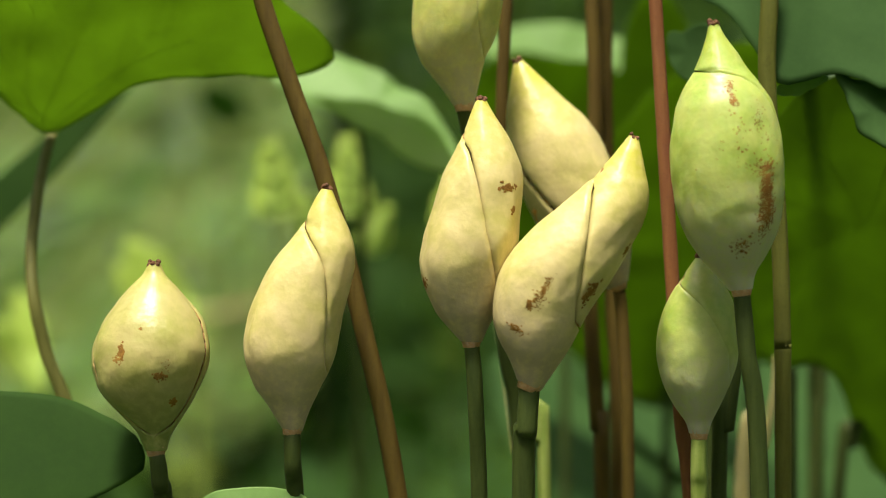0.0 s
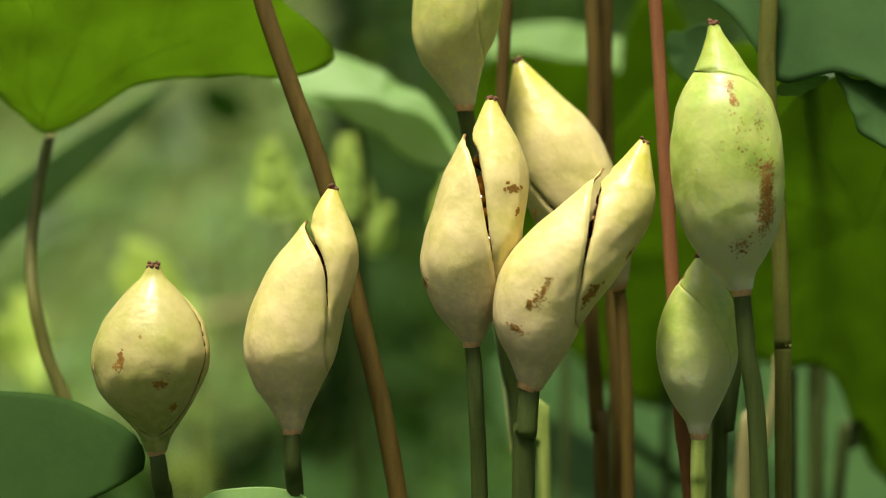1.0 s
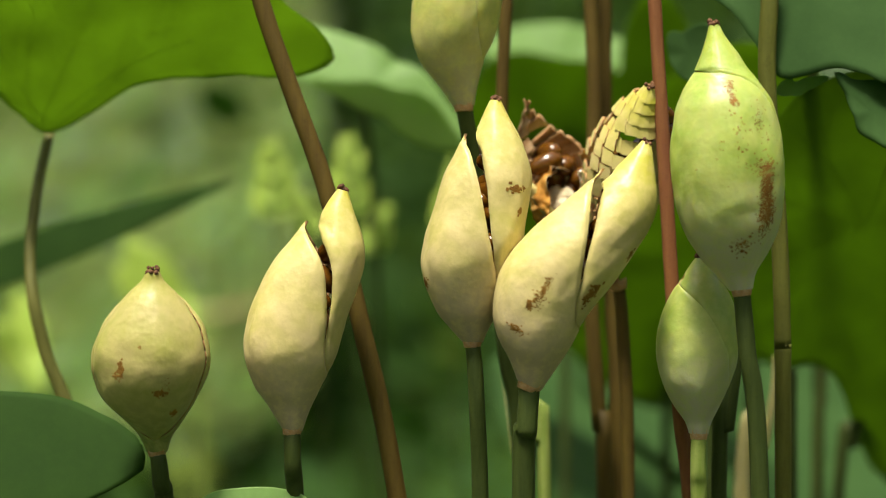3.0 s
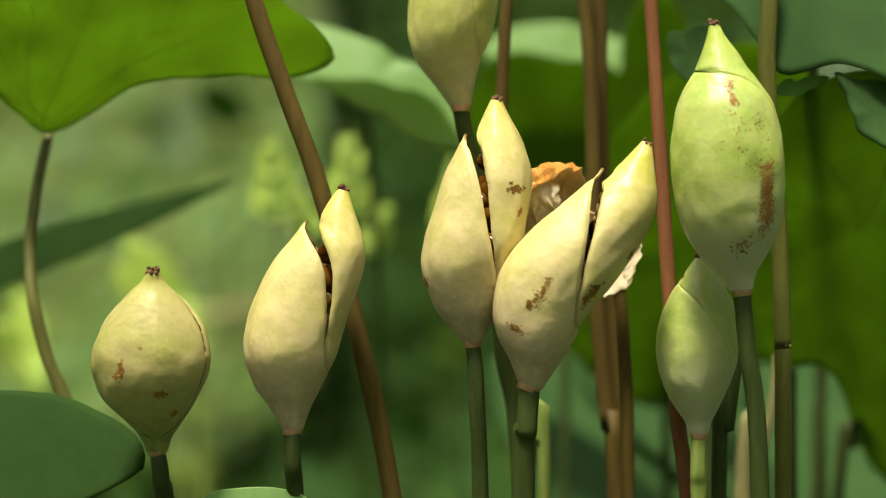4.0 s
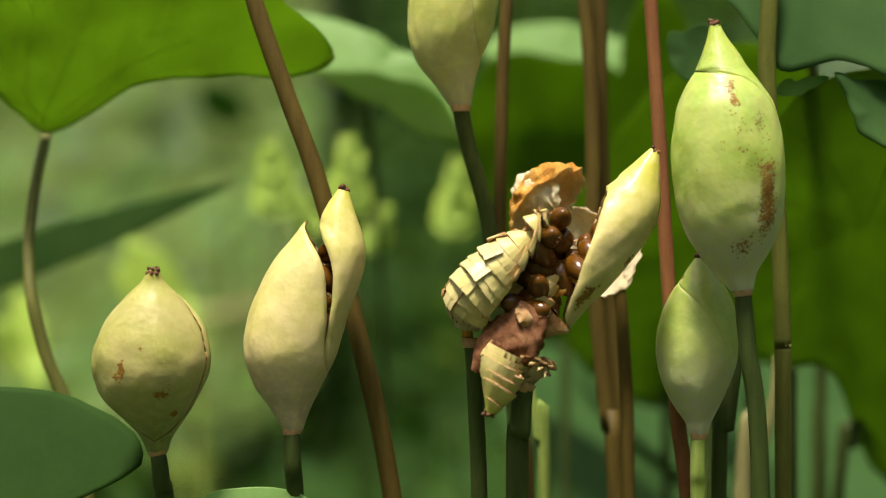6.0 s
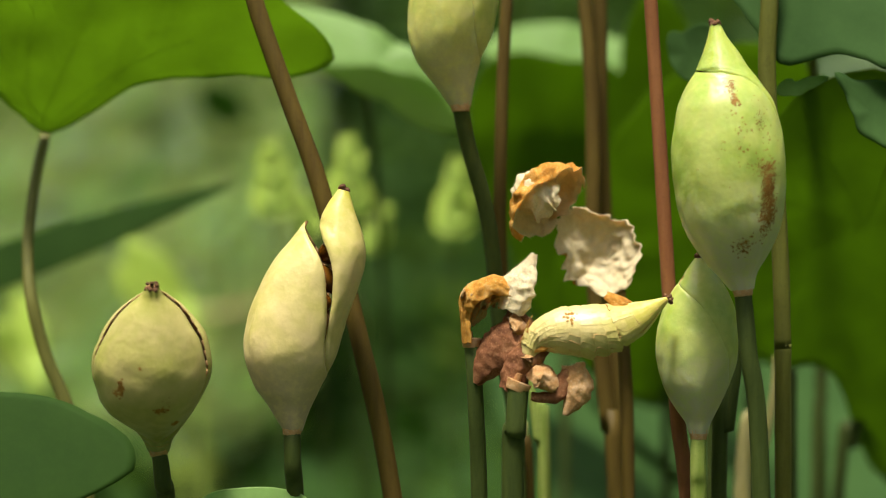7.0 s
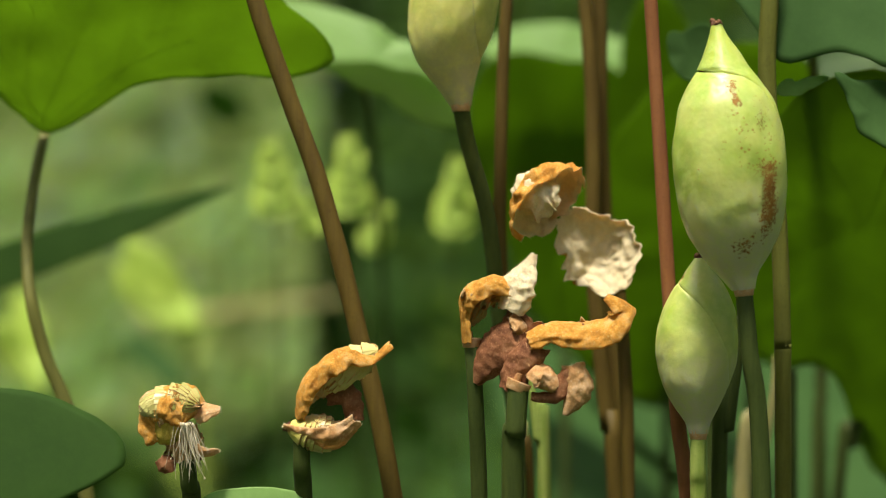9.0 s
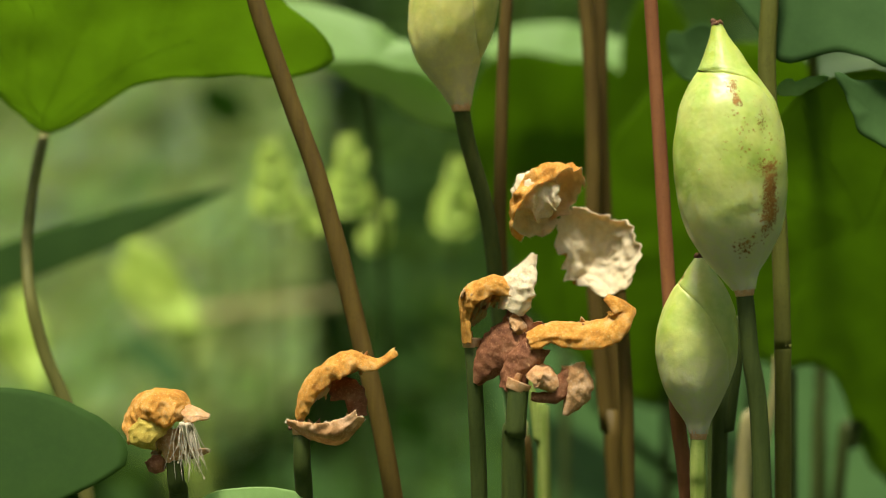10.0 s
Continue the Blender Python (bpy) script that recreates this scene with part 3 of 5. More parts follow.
def husk_roll(spine, radii, roll, open_way, seed, mats, parent, rough=0.30):
    """A dried, crumpled roll of tissue along a spine (mm, world). open_way: the side on which the roll gapes. Returns it and its middle."""
    mid = sum((Vector(p) for p in spine), Vector()) / len(spine)
    bm = bmesh.new()
    n, m = 56, 34
    top, bot = [], []
    rtab = [(r,) for r in radii]
    for i in range(n + 1):
        t = i / n
        c = Vector(curve_at(spine, t)) - mid
        d = (Vector(curve_at(spine, min(1, t + 0.04))) - Vector(curve_at(spine, max(0, t - 0.04)))).normalized()
        a = Vector(open_way)
        a = (a - d * a.dot(d)).normalized()
        b = d.cross(a)
        r = float(curve_at(rtab, t)[0])
        rt, rb = [], []
        for j in range(m + 1):
            f = 2 * j / m - 1
            ph = radians(roll) / 2 * f * (1 + 0.18 * noise.noise(Vector((t * 4, f, seed + 5))))
            way = b * math.sin(ph) * 1.18 - a * math.cos(ph) * 0.72
            q = (c + way * r) * 0.42 + Vector((seed * 3.7, seed, 0))
            k = 0.9 + rough * noise.noise(q) + 0.9 * rough * (0.5 - abs(noise.noise(q * 2.4))) + 0.3 * rough * noise.noise(q * 5.5) + 0.5 * rough * (0.3 - abs(noise.noise(Vector((f * 3.5, t * 1.3, seed))))) + 0.25 * abs(f) ** 3 * (1 + noise.noise(q * 3))
            # ragged ends
            slide = d * 0.5 * r * noise.noise(Vector((f * 2.2, seed, t * 0.5))) * (abs(2 * t - 1) ** 3)
            p = c + way * r * k + slide
            th = min(0.09, r * 0.2)
            rt.append(bm.verts.new(p))
            rb.append(bm.verts.new(p - way * th))
        top.append(rt), bot.append(rb)
    for i in range(n):
        for j in range(m):
            bm.faces.new((top[i][j], top[i][j + 1], top[i + 1][j + 1], top[i + 1][j])).material_index = 0
            bm.faces.new((bot[i][j], bot[i + 1][j], bot[i + 1][j + 1], bot[i][j + 1])).material_index = 1
    for a, b in ((top[0], bot[0]), (top[-1][::-1], bot[-1][::-1])):
        for j in range(m):
            bm.faces.new((a[j], b[j], b[j + 1], a[j + 1])).material_index = 1
    for j, sg in ((0, 1), (m, -1)):
        for i in range(n):
            bm.faces.new((top[i][j], top[i + 1][j], bot[i + 1][j], bot[i][j])[::sg]).material_index = 1
    bmesh.ops.recalc_face_normals(bm, faces=bm.faces)
    bm.normal_update()
    hairs = []
    for slot in (0, 1):
        if mats[slot] is M_FELT:
            rng = random.Random(int(seed * 10) + slot)
            for f in [f for f in bm.faces if f.material_index == slot and f.calc_area() > 0.001]:
                if rng.random() < 0.6:
                    hairs.append((f.calc_center_median(), (f.normal + Vector([rng.gauss(0, 0.7) for _ in range(3)])).normalized(), rng.uniform(0.10, 0.28)))
    ob = part("dry_lining", bm, mats, parent, "crumpled papery dried tissue")
    if hairs:
        fur = bmesh.new()
        for p, way, ln in hairs:
            side = way.orthogonal().normalized() * 0.022
            tip = fur.verts.new(p + way * ln)
            a, b, c = fur.verts.new(p + side), fur.verts.new(p - side), fur.verts.new(p + way.cross(side))
            for tri in ((a, b, tip), (b, c, tip), (c, a, tip)):
                fur.faces.new(tri)
        part("felt_hairs", fur, M_FELT, ob, "short cream felt hairs")
    return ob, mid


def sheet(spine, radii, arc, open_way):
    """A rolled sheet along a spine (mm): gives the frame of its outer face at s along it and f across it."""
    pts, rtab = [Vector(p) for p in spine], [(r,) for r in radii]

    def place(s, f):
        s = min(1.0, max(0.0, s))
        d = (Vector(curve_at(pts, min(1, s + 0.03))) - Vector(curve_at(pts, max(0, s - 0.03)))).normalized()
        a = Vector(open_way)
        a = (a - d * a.dot(d)).normalized()
        ph = radians(arc) * (f - 0.5)
        return Vector(curve_at(pts, s)) + (a.cross(d) * math.sin(ph) - a * math.cos(ph)) * max(0.05, float(curve_at(rtab, s)[0]))

    def frame_at(s, f):
        p = place(s, f)
        t = (place(s + 0.03, f) - place(s - 0.03, f)).normalized()
        n = (place(s, f + 0.02) - place(s, f - 0.02)).cross(t).normalized()
        b = n.cross(t)
        return Matrix(((t.x, b.x, n.x, p.x * MM), (t.y, b.y, n.y, p.y * MM), (t.z, b.z, n.z, p.z * MM), (0, 0, 0, 1)))

    return frame_at


def opening_valve(pod, which, rows, dry_from, dry_to, spine, strip, seeds, drop, seed=0, slip=None, spots=(), forms=(), sizes=(), lining=(), tuck=0.0):
    """A valve of wall pieces. rows: (t, turn in the capsule's space) while it is stiff; sizes: (t, share) by which it has shrunk meanwhile.
    forms: (t, spine, radii, arc, open_way) of the softening wall; tuck: how far the pieces reach under one another; it closes up on the dry spine (mm, world) between dry_from and dry_to.
    lining: (t, hinge, turn, dx, dy, dz) by which the linings differ from their last place."""
    rng = random.Random(seed)
    u0, u1 = (0.0, pod.seam[-1][0]) if which == 0 else (pod.seam[0][0], 1.0)
    bm = bmesh.new()
    c = Vector((pod.radius(0.03)[0], 0, pod.L * 0.03))
    tube(bm, [c + Vector((0, 0, -0.5)), c, c + Vector((0, 0, 0.3))], 0.4, 0.3, 7, 6, 0.1)
    core = part("body_valve" if which == 0 else "beaked_valve", bm, M_INNER, pod.ob, "ripening cream wall that splits away")
    core.matrix_basis = pod.rest
    vrows = thick_rows([(t, pod.rest @ m) for t, m in rows])
    valve_at = lambda t: at_time(vrows, t)
    wall_at = lambda t: pod.world(t) @ valve_at(t)
    inside_of = lambda t: (pod.world(t) @ pod.rest).inverted()
    stiff_to = forms[0][0] - 0.1 if forms else dry_from
    stiff = [t for t, _ in vrows if t < stiff_to - 0.02] + [stiff_to]
    stiff = sorted({*stiff, *[t for t, _ in sizes]})
    share_at = lambda t: float(np.interp(t, [0.0] + [q for q, _ in sizes], [1.0] + [k for _, k in sizes]))
    um = u0 + (u1 - u0) * 0.45
    heart = Vector((pod.radius(um)[0], 0, pod.L * um)) * MM
    # the wall draws together, then lies close along the dry spine
    close = sheet([Vector(curve_at(spine, f)) + Vector((0, 0.7, 0)) for f in (0.12, 0.37, 0.63, 0.88)], [0.35, 0.5, 0.45, 0.3], 300, OFF)
    half = sheet(spine, [1.3, 1.9, 1.7, 0.8], 230, forms[-1][4] if forms else OFF)
    half_t = dry_from + (dry_to - dry_from) * 0.55
    soft = [(t, sheet(sp, radii, arc, way)) for t, sp, radii, arc, way in forms]
    if soft and soft[-1][0] < dry_from:
        soft.append((dry_from, soft[-1][1]))
    soft += [(half_t, half), (dry_to, close)]
    # pieces of the wall
    nu, nf = (18, 15) if which == 0 else (16, 12)
    pieces, piece_rows = [], []
    for i in range(nu):
        for j in range(nf):
            a0, a1 = u0 + (u1 - u0) * i / nu, u0 + (u1 - u0) * (i + 1) / nu
            fr = pod.frame_of(which, (a0 + a1) / 2, (j + 0.5) / nf)
            ob = pod.patch(core, which, a0, a1, j / nf, (j + 1) / nf, nu=2, nq=2, origin=fr, under=(tuck if i < nu - 1 else 0.0, tuck * 0.7 if j < nf - 1 else 0.0))
            rows_p = []
            for t in stiff:
                k = share_at(t)
                m = fr.copy()
                m.translation = heart + (fr.translation - heart) * k
                rows_p.append((t, inside_of(t) @ wall_at(t) @ m))
            g = (i + 0.5) / nu    # it dries from the base to the tip
            for t, form in soft[:-2] + [(dry_from + (dry_to - dry_from) * (0.22 + 0.38 * g), half), (dry_from + (dry_to - dry_from) * (0.5 + 0.5 * g), close)]:
                rows_p.append((t, inside_of(t) @ form(g, (j + 0.5) / nf)))
            piece_rows.append(thick_rows(rows_p))
            KEYED.append((ob, piece_rows[-1]))
            pieces.append((ob, fr))
    # scabs move with the piece of wall that bears them
    for spot in spots:
        e = pod.edges(spot[0])
        lo, hi = (e if e else (pod.mid, pod.mid)) if which == 1 else ((e[1], e[0] + 2 * math.pi) if e else (pod.mid, pod.mid + 2 * math.pi))
        q = radians(spot[1])
        while q < lo:
            q += 2 * math.pi
        i, j = min(nu - 1, int((spot[0] - u0) / (u1 - u0) * nu)), min(nf - 1, int((q - lo) / max(1e-6, hi - lo) * nf))
        ob, fr = pieces[i * nf + j]
        pod.scabs(ob, fr.inverted(), [spot])
    # dried linings: they lie against the wall inside, and show once the wall has shrunk
    for k, (sp, radii, roll, way, mats) in enumerate(strip):
        ob, mid = husk_roll(sp, radii, roll, way, seed + k * 1.7, mats, core)
        fin = Matrix.Translation(mid * MM)
        us = u0 + (u1 - u0) * 0.4
        e = pod.frame_of(which, us, 0.5).translation
        c = Vector((pod.radius(us)[0] * MM, 0, e.z))
        flat = (Vector(sp[-1]) - Vector(sp[0])).normalized().rotation_difference(Vector((0, 0, 1))).to_matrix().to_4x4()
        first = Matrix.Translation(c.lerp(e, 0.25)) @ flat
        till = lining[0][0] - 0.15 if lining else stiff_to
        rows_l = [(t, inside_of(t) @ wall_at(t) @ first) for t in stiff if t < till] + [(till, inside_of(till) @ wall_at(till) @ first)]
        rows_l += [(t, inside_of(t) @ turned(h, a, dx=dx, dy=dy, dz=dz) @ fin) for t, h, a, dx, dy, dz in lining]
        if not lining:
            rows_l.append((half_t, inside_of(half_t) @ fin))
        rows_l.append((dry_to, inside_of(dry_to) @ fin))
        KEYED.append((ob, thick_rows(rows_l)))
    if which == 1:
        ob, fr = pieces[-nf // 2]
        pod.nub(ob, fr.inverted())
    # seeds, packed inside the valve with a least distance
    packed = []
    for _ in range(4000):
        if len(packed) >= seeds:
            break
        uu = u0 + (u1 - u0) * rng.uniform(0.18, 0.68)
        e = pod.frame_of(which, uu, rng.uniform(0.06, 0.94))
        c = Vector((pod.radius(uu)[0] * MM, 0, e.translation.z))
        out = (e.translation - c).normalized()
        room = (e.translation - c).length - 0.0026
        if room < 0.0002:
            continue
        q = c + out * room * rng.uniform(0.0, 1)
        if all((q - o).length > (0.0009 if slip else 0.00165) for o, _ in packed):
            packed.append((q, out))
    for q, out in packed:
        m = Matrix.Translation(q) @ (out + Vector([rng.gauss(0, 0.2) for _ in range(3)])).to_track_quat("Z", "Y").to_matrix().to_4x4()
        ob = tagged(new("seed", SEED), "glossy brown seed from the ripe capsule", "seed", "seeds of the ripe capsules")
        t_drop = drop + rng.random() * 0.15
        times = sorted({0.0, *[t for t, _ in vrows if t < t_drop and t < stiff_to + 0.01], *((slip[0],) if slip else ()), t_drop})
        srows = [(t, pod.world(t) @ valve_at(t) @ m) for t in times]
        if slip:
            # the seeds hang out in a bunch, round ends to the viewer
            t0, t1, mid, wide, *fan = slip
            n = packed.index((q, out))
            row, col = divmod(n, wide)
            x, z = (col - (wide - 1) / 2 + 0.5 * (row % 2)) * 1.72, (1.9 - row) * 1.5
            spot = Vector(mid) + Vector((x, 0.10 * (x * x + z * z) + rng.uniform(-0.5, 0.5), z)) + Vector((rng.uniform(-0.16, 0.16), 0, rng.uniform(-0.16, 0.16)))
            aim = Vector((x * 0.12, -1, z * 0.10 + 0.1)).to_track_quat("Z", "Y").to_matrix().to_4x4()
            if fan:
                # long seeds side by side on their threads, hanging down or standing up
                shift, ta, tb, up = fan
                x, z = (col - (wide - 1) / 2 + 0.4 * (row % 2)) * (1.3 if up > 0 else 1.55), (0.6 - row) * (1.5 if up > 0 else 2.4)
                spot = Vector(mid) + Vector((x * (1 + 0.06 * row), 0.14 * x * x - 0.5 * row, z - 0.12 * abs(x) + rng.uniform(-0.7, 0.7)))
                aim = Vector((x * (0.12 if up > 0 else 0.22) + rng.gauss(0, 0.14), -0.35 + rng.gauss(0, 0.15), up)).to_track_quat("Z", "Y").to_matrix().to_4x4()
            hang = Matrix.Translation(spot * MM) @ aim
            srows = [(t, w) for t, w in srows if t <= t0] + [(t1, hang)]
            if fan:
                low = Matrix.Translation(Vector(shift) * MM) @ hang
                srows += [(ta, hang), (tb, low), (max(t_drop, tb + 0.02), low)]
                t_drop = max(t_drop, tb + 0.02)
                last = low
            else:
                srows.append((t_drop, hang))
        last = srows[-1][1]
        end = last.translation.copy()
        end.x += rng.uniform(-0.012, 0.012)
        end.y += rng.uniform(-0.004, 0.02)
        end.z = 0.0015
        fall = Matrix.LocRotScale(end, last.to_quaternion() @ Euler((1.2, 0.4, 0)).to_quaternion(), None)
        KEYED.append((ob, thick_rows(srows + [(t_drop + 0.12, fall), (10.0, fall)])))
    return core


# ---- the pods ----
ORANGE, BROWN, FELT, PINK = (M_DRY, M_INNER), (M_DARKDRY, M_INNER), (M_FELT, M_DRY), (M_INNER, M_FELT)
OFF, VIEW, DOWN, UP = (0, 1, -0.3), (0, -1, 0.1), (0, 0.5, -1), (0, 0.3, 1)


def pods():
    # the round pod that opens towards the viewer
    a = Pod((-25.40, 0.00, 132.20), 16.45, -0.5, [(0, -20, 20), (0.06, -27, 25), (0.12, -38, 36), (0.3, -92, 72), (0.42, -107, 90), (0.54, -108, 97), (0.66, -97, 88), (0.78, -72, 66), (0.88, -44, 40), (0.95, -20, 19), (1, -12, 12)],
            [(0.08, 0), (0.13, 55), (0.25, 72), (0.45, 76), (0.65, 82), (0.8, 100), (0.9, 140), (0.95, 179)], M_OLIVE, "round cream seed pod with brown flecks splitting open",
            [(-25.40, 0.00, 132.15), (-25.05, 0.00, 129.55), (-24.85, 2.00, 121.77), (-24.93, 6.00, 69.71), (-25.17, 8.00, -6.00)], (0.70, 1.00), spin=0, lip=0.55)
    a.bend([(0, 0, 0), (5.5, 0.05, 0), (7.0, 0.1, 0), (7.5, 0.3, 0), (8.6, 0.8, 0), (8.9, 1.1, 0), (9.5, 0.7, 0), (10, 0.6, 0)])
    h0, h1 = (0, 1.5, 5.0), (0, -2.5, 4.5)
    bow = lambda a: turned((0, 0, 0.5), a * 0.08, a)    # the pod nods to the viewer before it opens
    nod = bow(27)
    core = opening_valve(a, 0, [(0, STILL), (0.7, bow(5)), (1.4, bow(11)), (2.1, bow(14)), (5.7, bow(16)), (6.8, bow(20)), (7.1, nod), (7.2, turned(h0, 0, 30)), (7.3, turned(h0, 0, 44, dx=0.5, dz=0.3)), (7.4, turned(h0, 0, 58, dx=1.0, dz=0.7)), (7.6, turned(h0, -4, 70, dx=1.5, dz=1.0)), (8.0, turned(h0, -16, 76, dx=2.6, dz=1.4)), (8.5, turned(h0, -32, 76, dx=3.6, dz=0.4)), (8.75, turned(h0, -34, 76, dx=3.6, dz=0.2))],
                  8.75, 9.35, [(-26.10, 0.00, 134.80), (-25.45, 0.00, 135.80), (-23.95, 0.00, 135.95), (-22.45, 0.00, 135.65)],
                  [([(-25.74, -0.50, 133.19), (-26.03, -0.50, 134.84), (-25.14, -0.50, 135.99), (-23.14, -0.50, 135.99), (-21.90, -0.50, 135.34)], (1.1, 1.6, 1.8, 1.6, 0.8), 225, DOWN, ORANGE), ([(-22.28, -1.50, 135.41), (-21.14, -1.50, 135.41), (-20.05, -1.50, 135.26)], (0.9, 0.7, 0.3), 200, DOWN, PINK), ([(-25.94, -1.20, 135.14), (-25.30, -1.20, 134.25), (-24.15, -1.20, 133.45)], (0.9, 1.3, 0.9), 170, OFF, (M_DRY_YELLOW, M_INNER))], 20, 8.82, 11, slip=(7.7, 7.95, (-20.00, -7.00, 134.60), 4), sizes=[(7.3, 1.0), (7.6, 0.97), (8.0, 0.92), (8.5, 0.88), (8.75, 0.84)],
                  spots=[(0.62, 150, 0.5, 0.7, 30, 0.12), (0.70, 165, 0.4, 0.8, 40, 0.12), (0.66, 185, 0.4, 0.9, 40, 0.11), (0.74, 200, 0.35, 0.6, 30, 0.11), (0.58, 205, 0.5, 0.5, 24, 0.11), (0.78, 175, 0.3, 0.6, 24, 0.11)])
    opening_valve(a, 1, [(0, STILL), (0.7, bow(5)), (1.4, bow(11) @ turned(h1, 0, 0.4)), (2.1, bow(14) @ turned(h1, 0, 0.6)), (5.7, bow(16) @ turned(h1, 0, 0.8)), (6.8, bow(20) @ turned(h1, 0, 1.5)), (7.0, nod @ turned(h1, 0, 3)), (7.1, nod @ turned(h1, 0, 12)), (7.2, turned(h1, 2, 62, dz=-1)), (7.3, turned(h1, 0, 130, dx=1.5, dz=-1.0)), (7.5, turned(h1, -6, 158, dx=3.0, dz=-1.5)), (7.7, turned(h1, -6, 165, dx=3.2, dz=-6)), (8.75, turned(h1, -6, 165, dx=3.5, dz=-8))],
                  8.75, 9.15, [(-24.20, 0.00, 132.05), (-23.95, 0.00, 133.05), (-22.70, 0.00, 132.80), (-21.70, 0.00, 132.05)],
                  [([(-21.84, -1.00, 132.39), (-20.99, -1.00, 132.14), (-19.80, -1.00, 132.24)], (0.8, 0.7, 0.25), 220, UP, PINK), ([(-25.14, -0.50, 131.50), (-24.54, -0.50, 131.00), (-24.14, -0.50, 130.35)], (0.4, 0.7, 0.4), 240, OFF, BROWN), ([(-23.24, -0.50, 134.34), (-23.04, -0.50, 132.84), (-22.89, -0.50, 131.35)], (1.0, 0.9, 0.6), 230, OFF, PINK)], 24, 8.82, 12, slip=(7.2, 7.42, (-21.20, -9.00, 134.05), 5, (0, 0, -5.0), 7.57, 7.82, -1),
                  spots=[(0.54, -25, 0.7, 0.3, 40, 0.13), (0.50, -31, 0.25, 0.25, 14, 0.1), (0.41, 17, 0.3, 0.6, 40, 0.12), (0.27, 38, 0.25, 0.3, 30, 0.13), (0.66, -6, 0.1, 0.1, 4, 0.1), (0.46, 22, 0.5, 0.4, 8, 0.06)])
    threads(a, core)

    # the slender pod beside the thick petiole
    b = Pod((-13.35, 0.00, 134.05), 21.45, 8.2, [(0, -19, 19), (0.1, -54, 27), (0.15, -75, 34), (0.29, -106, 54), (0.44, -106, 60), (0.55, -95, 64), (0.66, -78, 67), (0.78, -48, 64), (0.84, -33, 52), (0.9, -26, 35), (0.95, -19, 22), (1, -9, 10)],
            [(0.24, 50), (0.3, 45), (0.48, 37), (0.69, 16), (0.8, -20), (0.86, -40)], M_CREAM, "slender cream seed pod with a dark slit",
            [(-13.35, 0.00, 133.95), (-13.30, 0.00, 131.05), (-13.13, 2.00, 121.77), (-13.02, 5.00, 70.10), (-13.08, 6.00, -4.50)], (0.75, 0.95))
    b.bend([(0, 0, 0), (2.5, 0, 0), (7.8, 0, 0), (8.2, 0.25, 0), (10, 0.35, 0)])
    h0, h1 = (0, 0, 0.5), (2.2, 0, 6.0)
    opening_valve(b, 0, [(0, STILL), (7.7, STILL), (7.8, turned(h0, 2)), (8.0, turned(h0, 12, 26)), (8.2, turned(h0, 21, 31)), (8.6, turned(h0, 29, 40)), (9.0, turned(h0, 38, 45))],
                  8.6, 9.4, [(-12.20, 0.00, 136.30), (-10.95, 0.00, 138.05), (-8.70, 0.00, 139.55), (-6.20, 0.00, 140.05)],
                  [([(-12.67, -0.50, 134.99), (-11.92, -0.50, 137.08), (-10.17, -0.50, 139.08), (-8.18, -0.50, 139.98), (-5.79, -0.50, 139.83), (-4.19, -0.50, 140.97)], (0.6, 1.2, 1.5, 1.5, 0.7, 0.5), 215, (0.3, 0.2, -1), ORANGE)], 9, 8.15, 21, slip=(7.72, 7.85, (-7.68, 2.00, 144.39), 3),
                  forms=[(8.0, [(-13.46, 0, 134.3), (-13.4, 0, 137.5), (-12.6, 0, 141.5), (-10.75, 0, 145.4), (-8.65, 0, 149.5)], (0.7, 1.3, 3.2, 2.8, 0.35), 250, (0.9, 0.6, 0)),
                         (8.2, [(-13.85, 0, 134.65), (-13.2, 0, 137.05), (-11.8, 0, 139.55), (-9.6, 0, 142.05), (-7.7, 0, 144.8), (-6.45, 0, 147.3)], (0.6, 1.0, 2.1, 2.8, 2.2, 0.4), 310, (0.7, 0.6, -0.3)),
                         (8.5, [(-13.95, 0, 134.95), (-13.5, 0, 136.85), (-11.85, 0, 139.55), (-9.3, 0, 141.5), (-6.95, 0, 143.85), (-5.65, 0, 146.0)], (0.6, 0.8, 1.7, 2.5, 2.0, 0.5), 335, (0.3, 0.6, -0.7))],
                  lining=[(8.0, (-12.67, -0.5, 134.99), -37, 0.2, 0.8, 0), (8.2, (-12.67, -0.5, 134.99), -25, 0.5, 1.0, 0), (8.5, (-12.67, -0.5, 134.99), -18, 0.5, 0.8, 0.2), (9.0, (-12.67, -0.5, 134.99), -4, 0, 0, 0)], tuck=0.25)
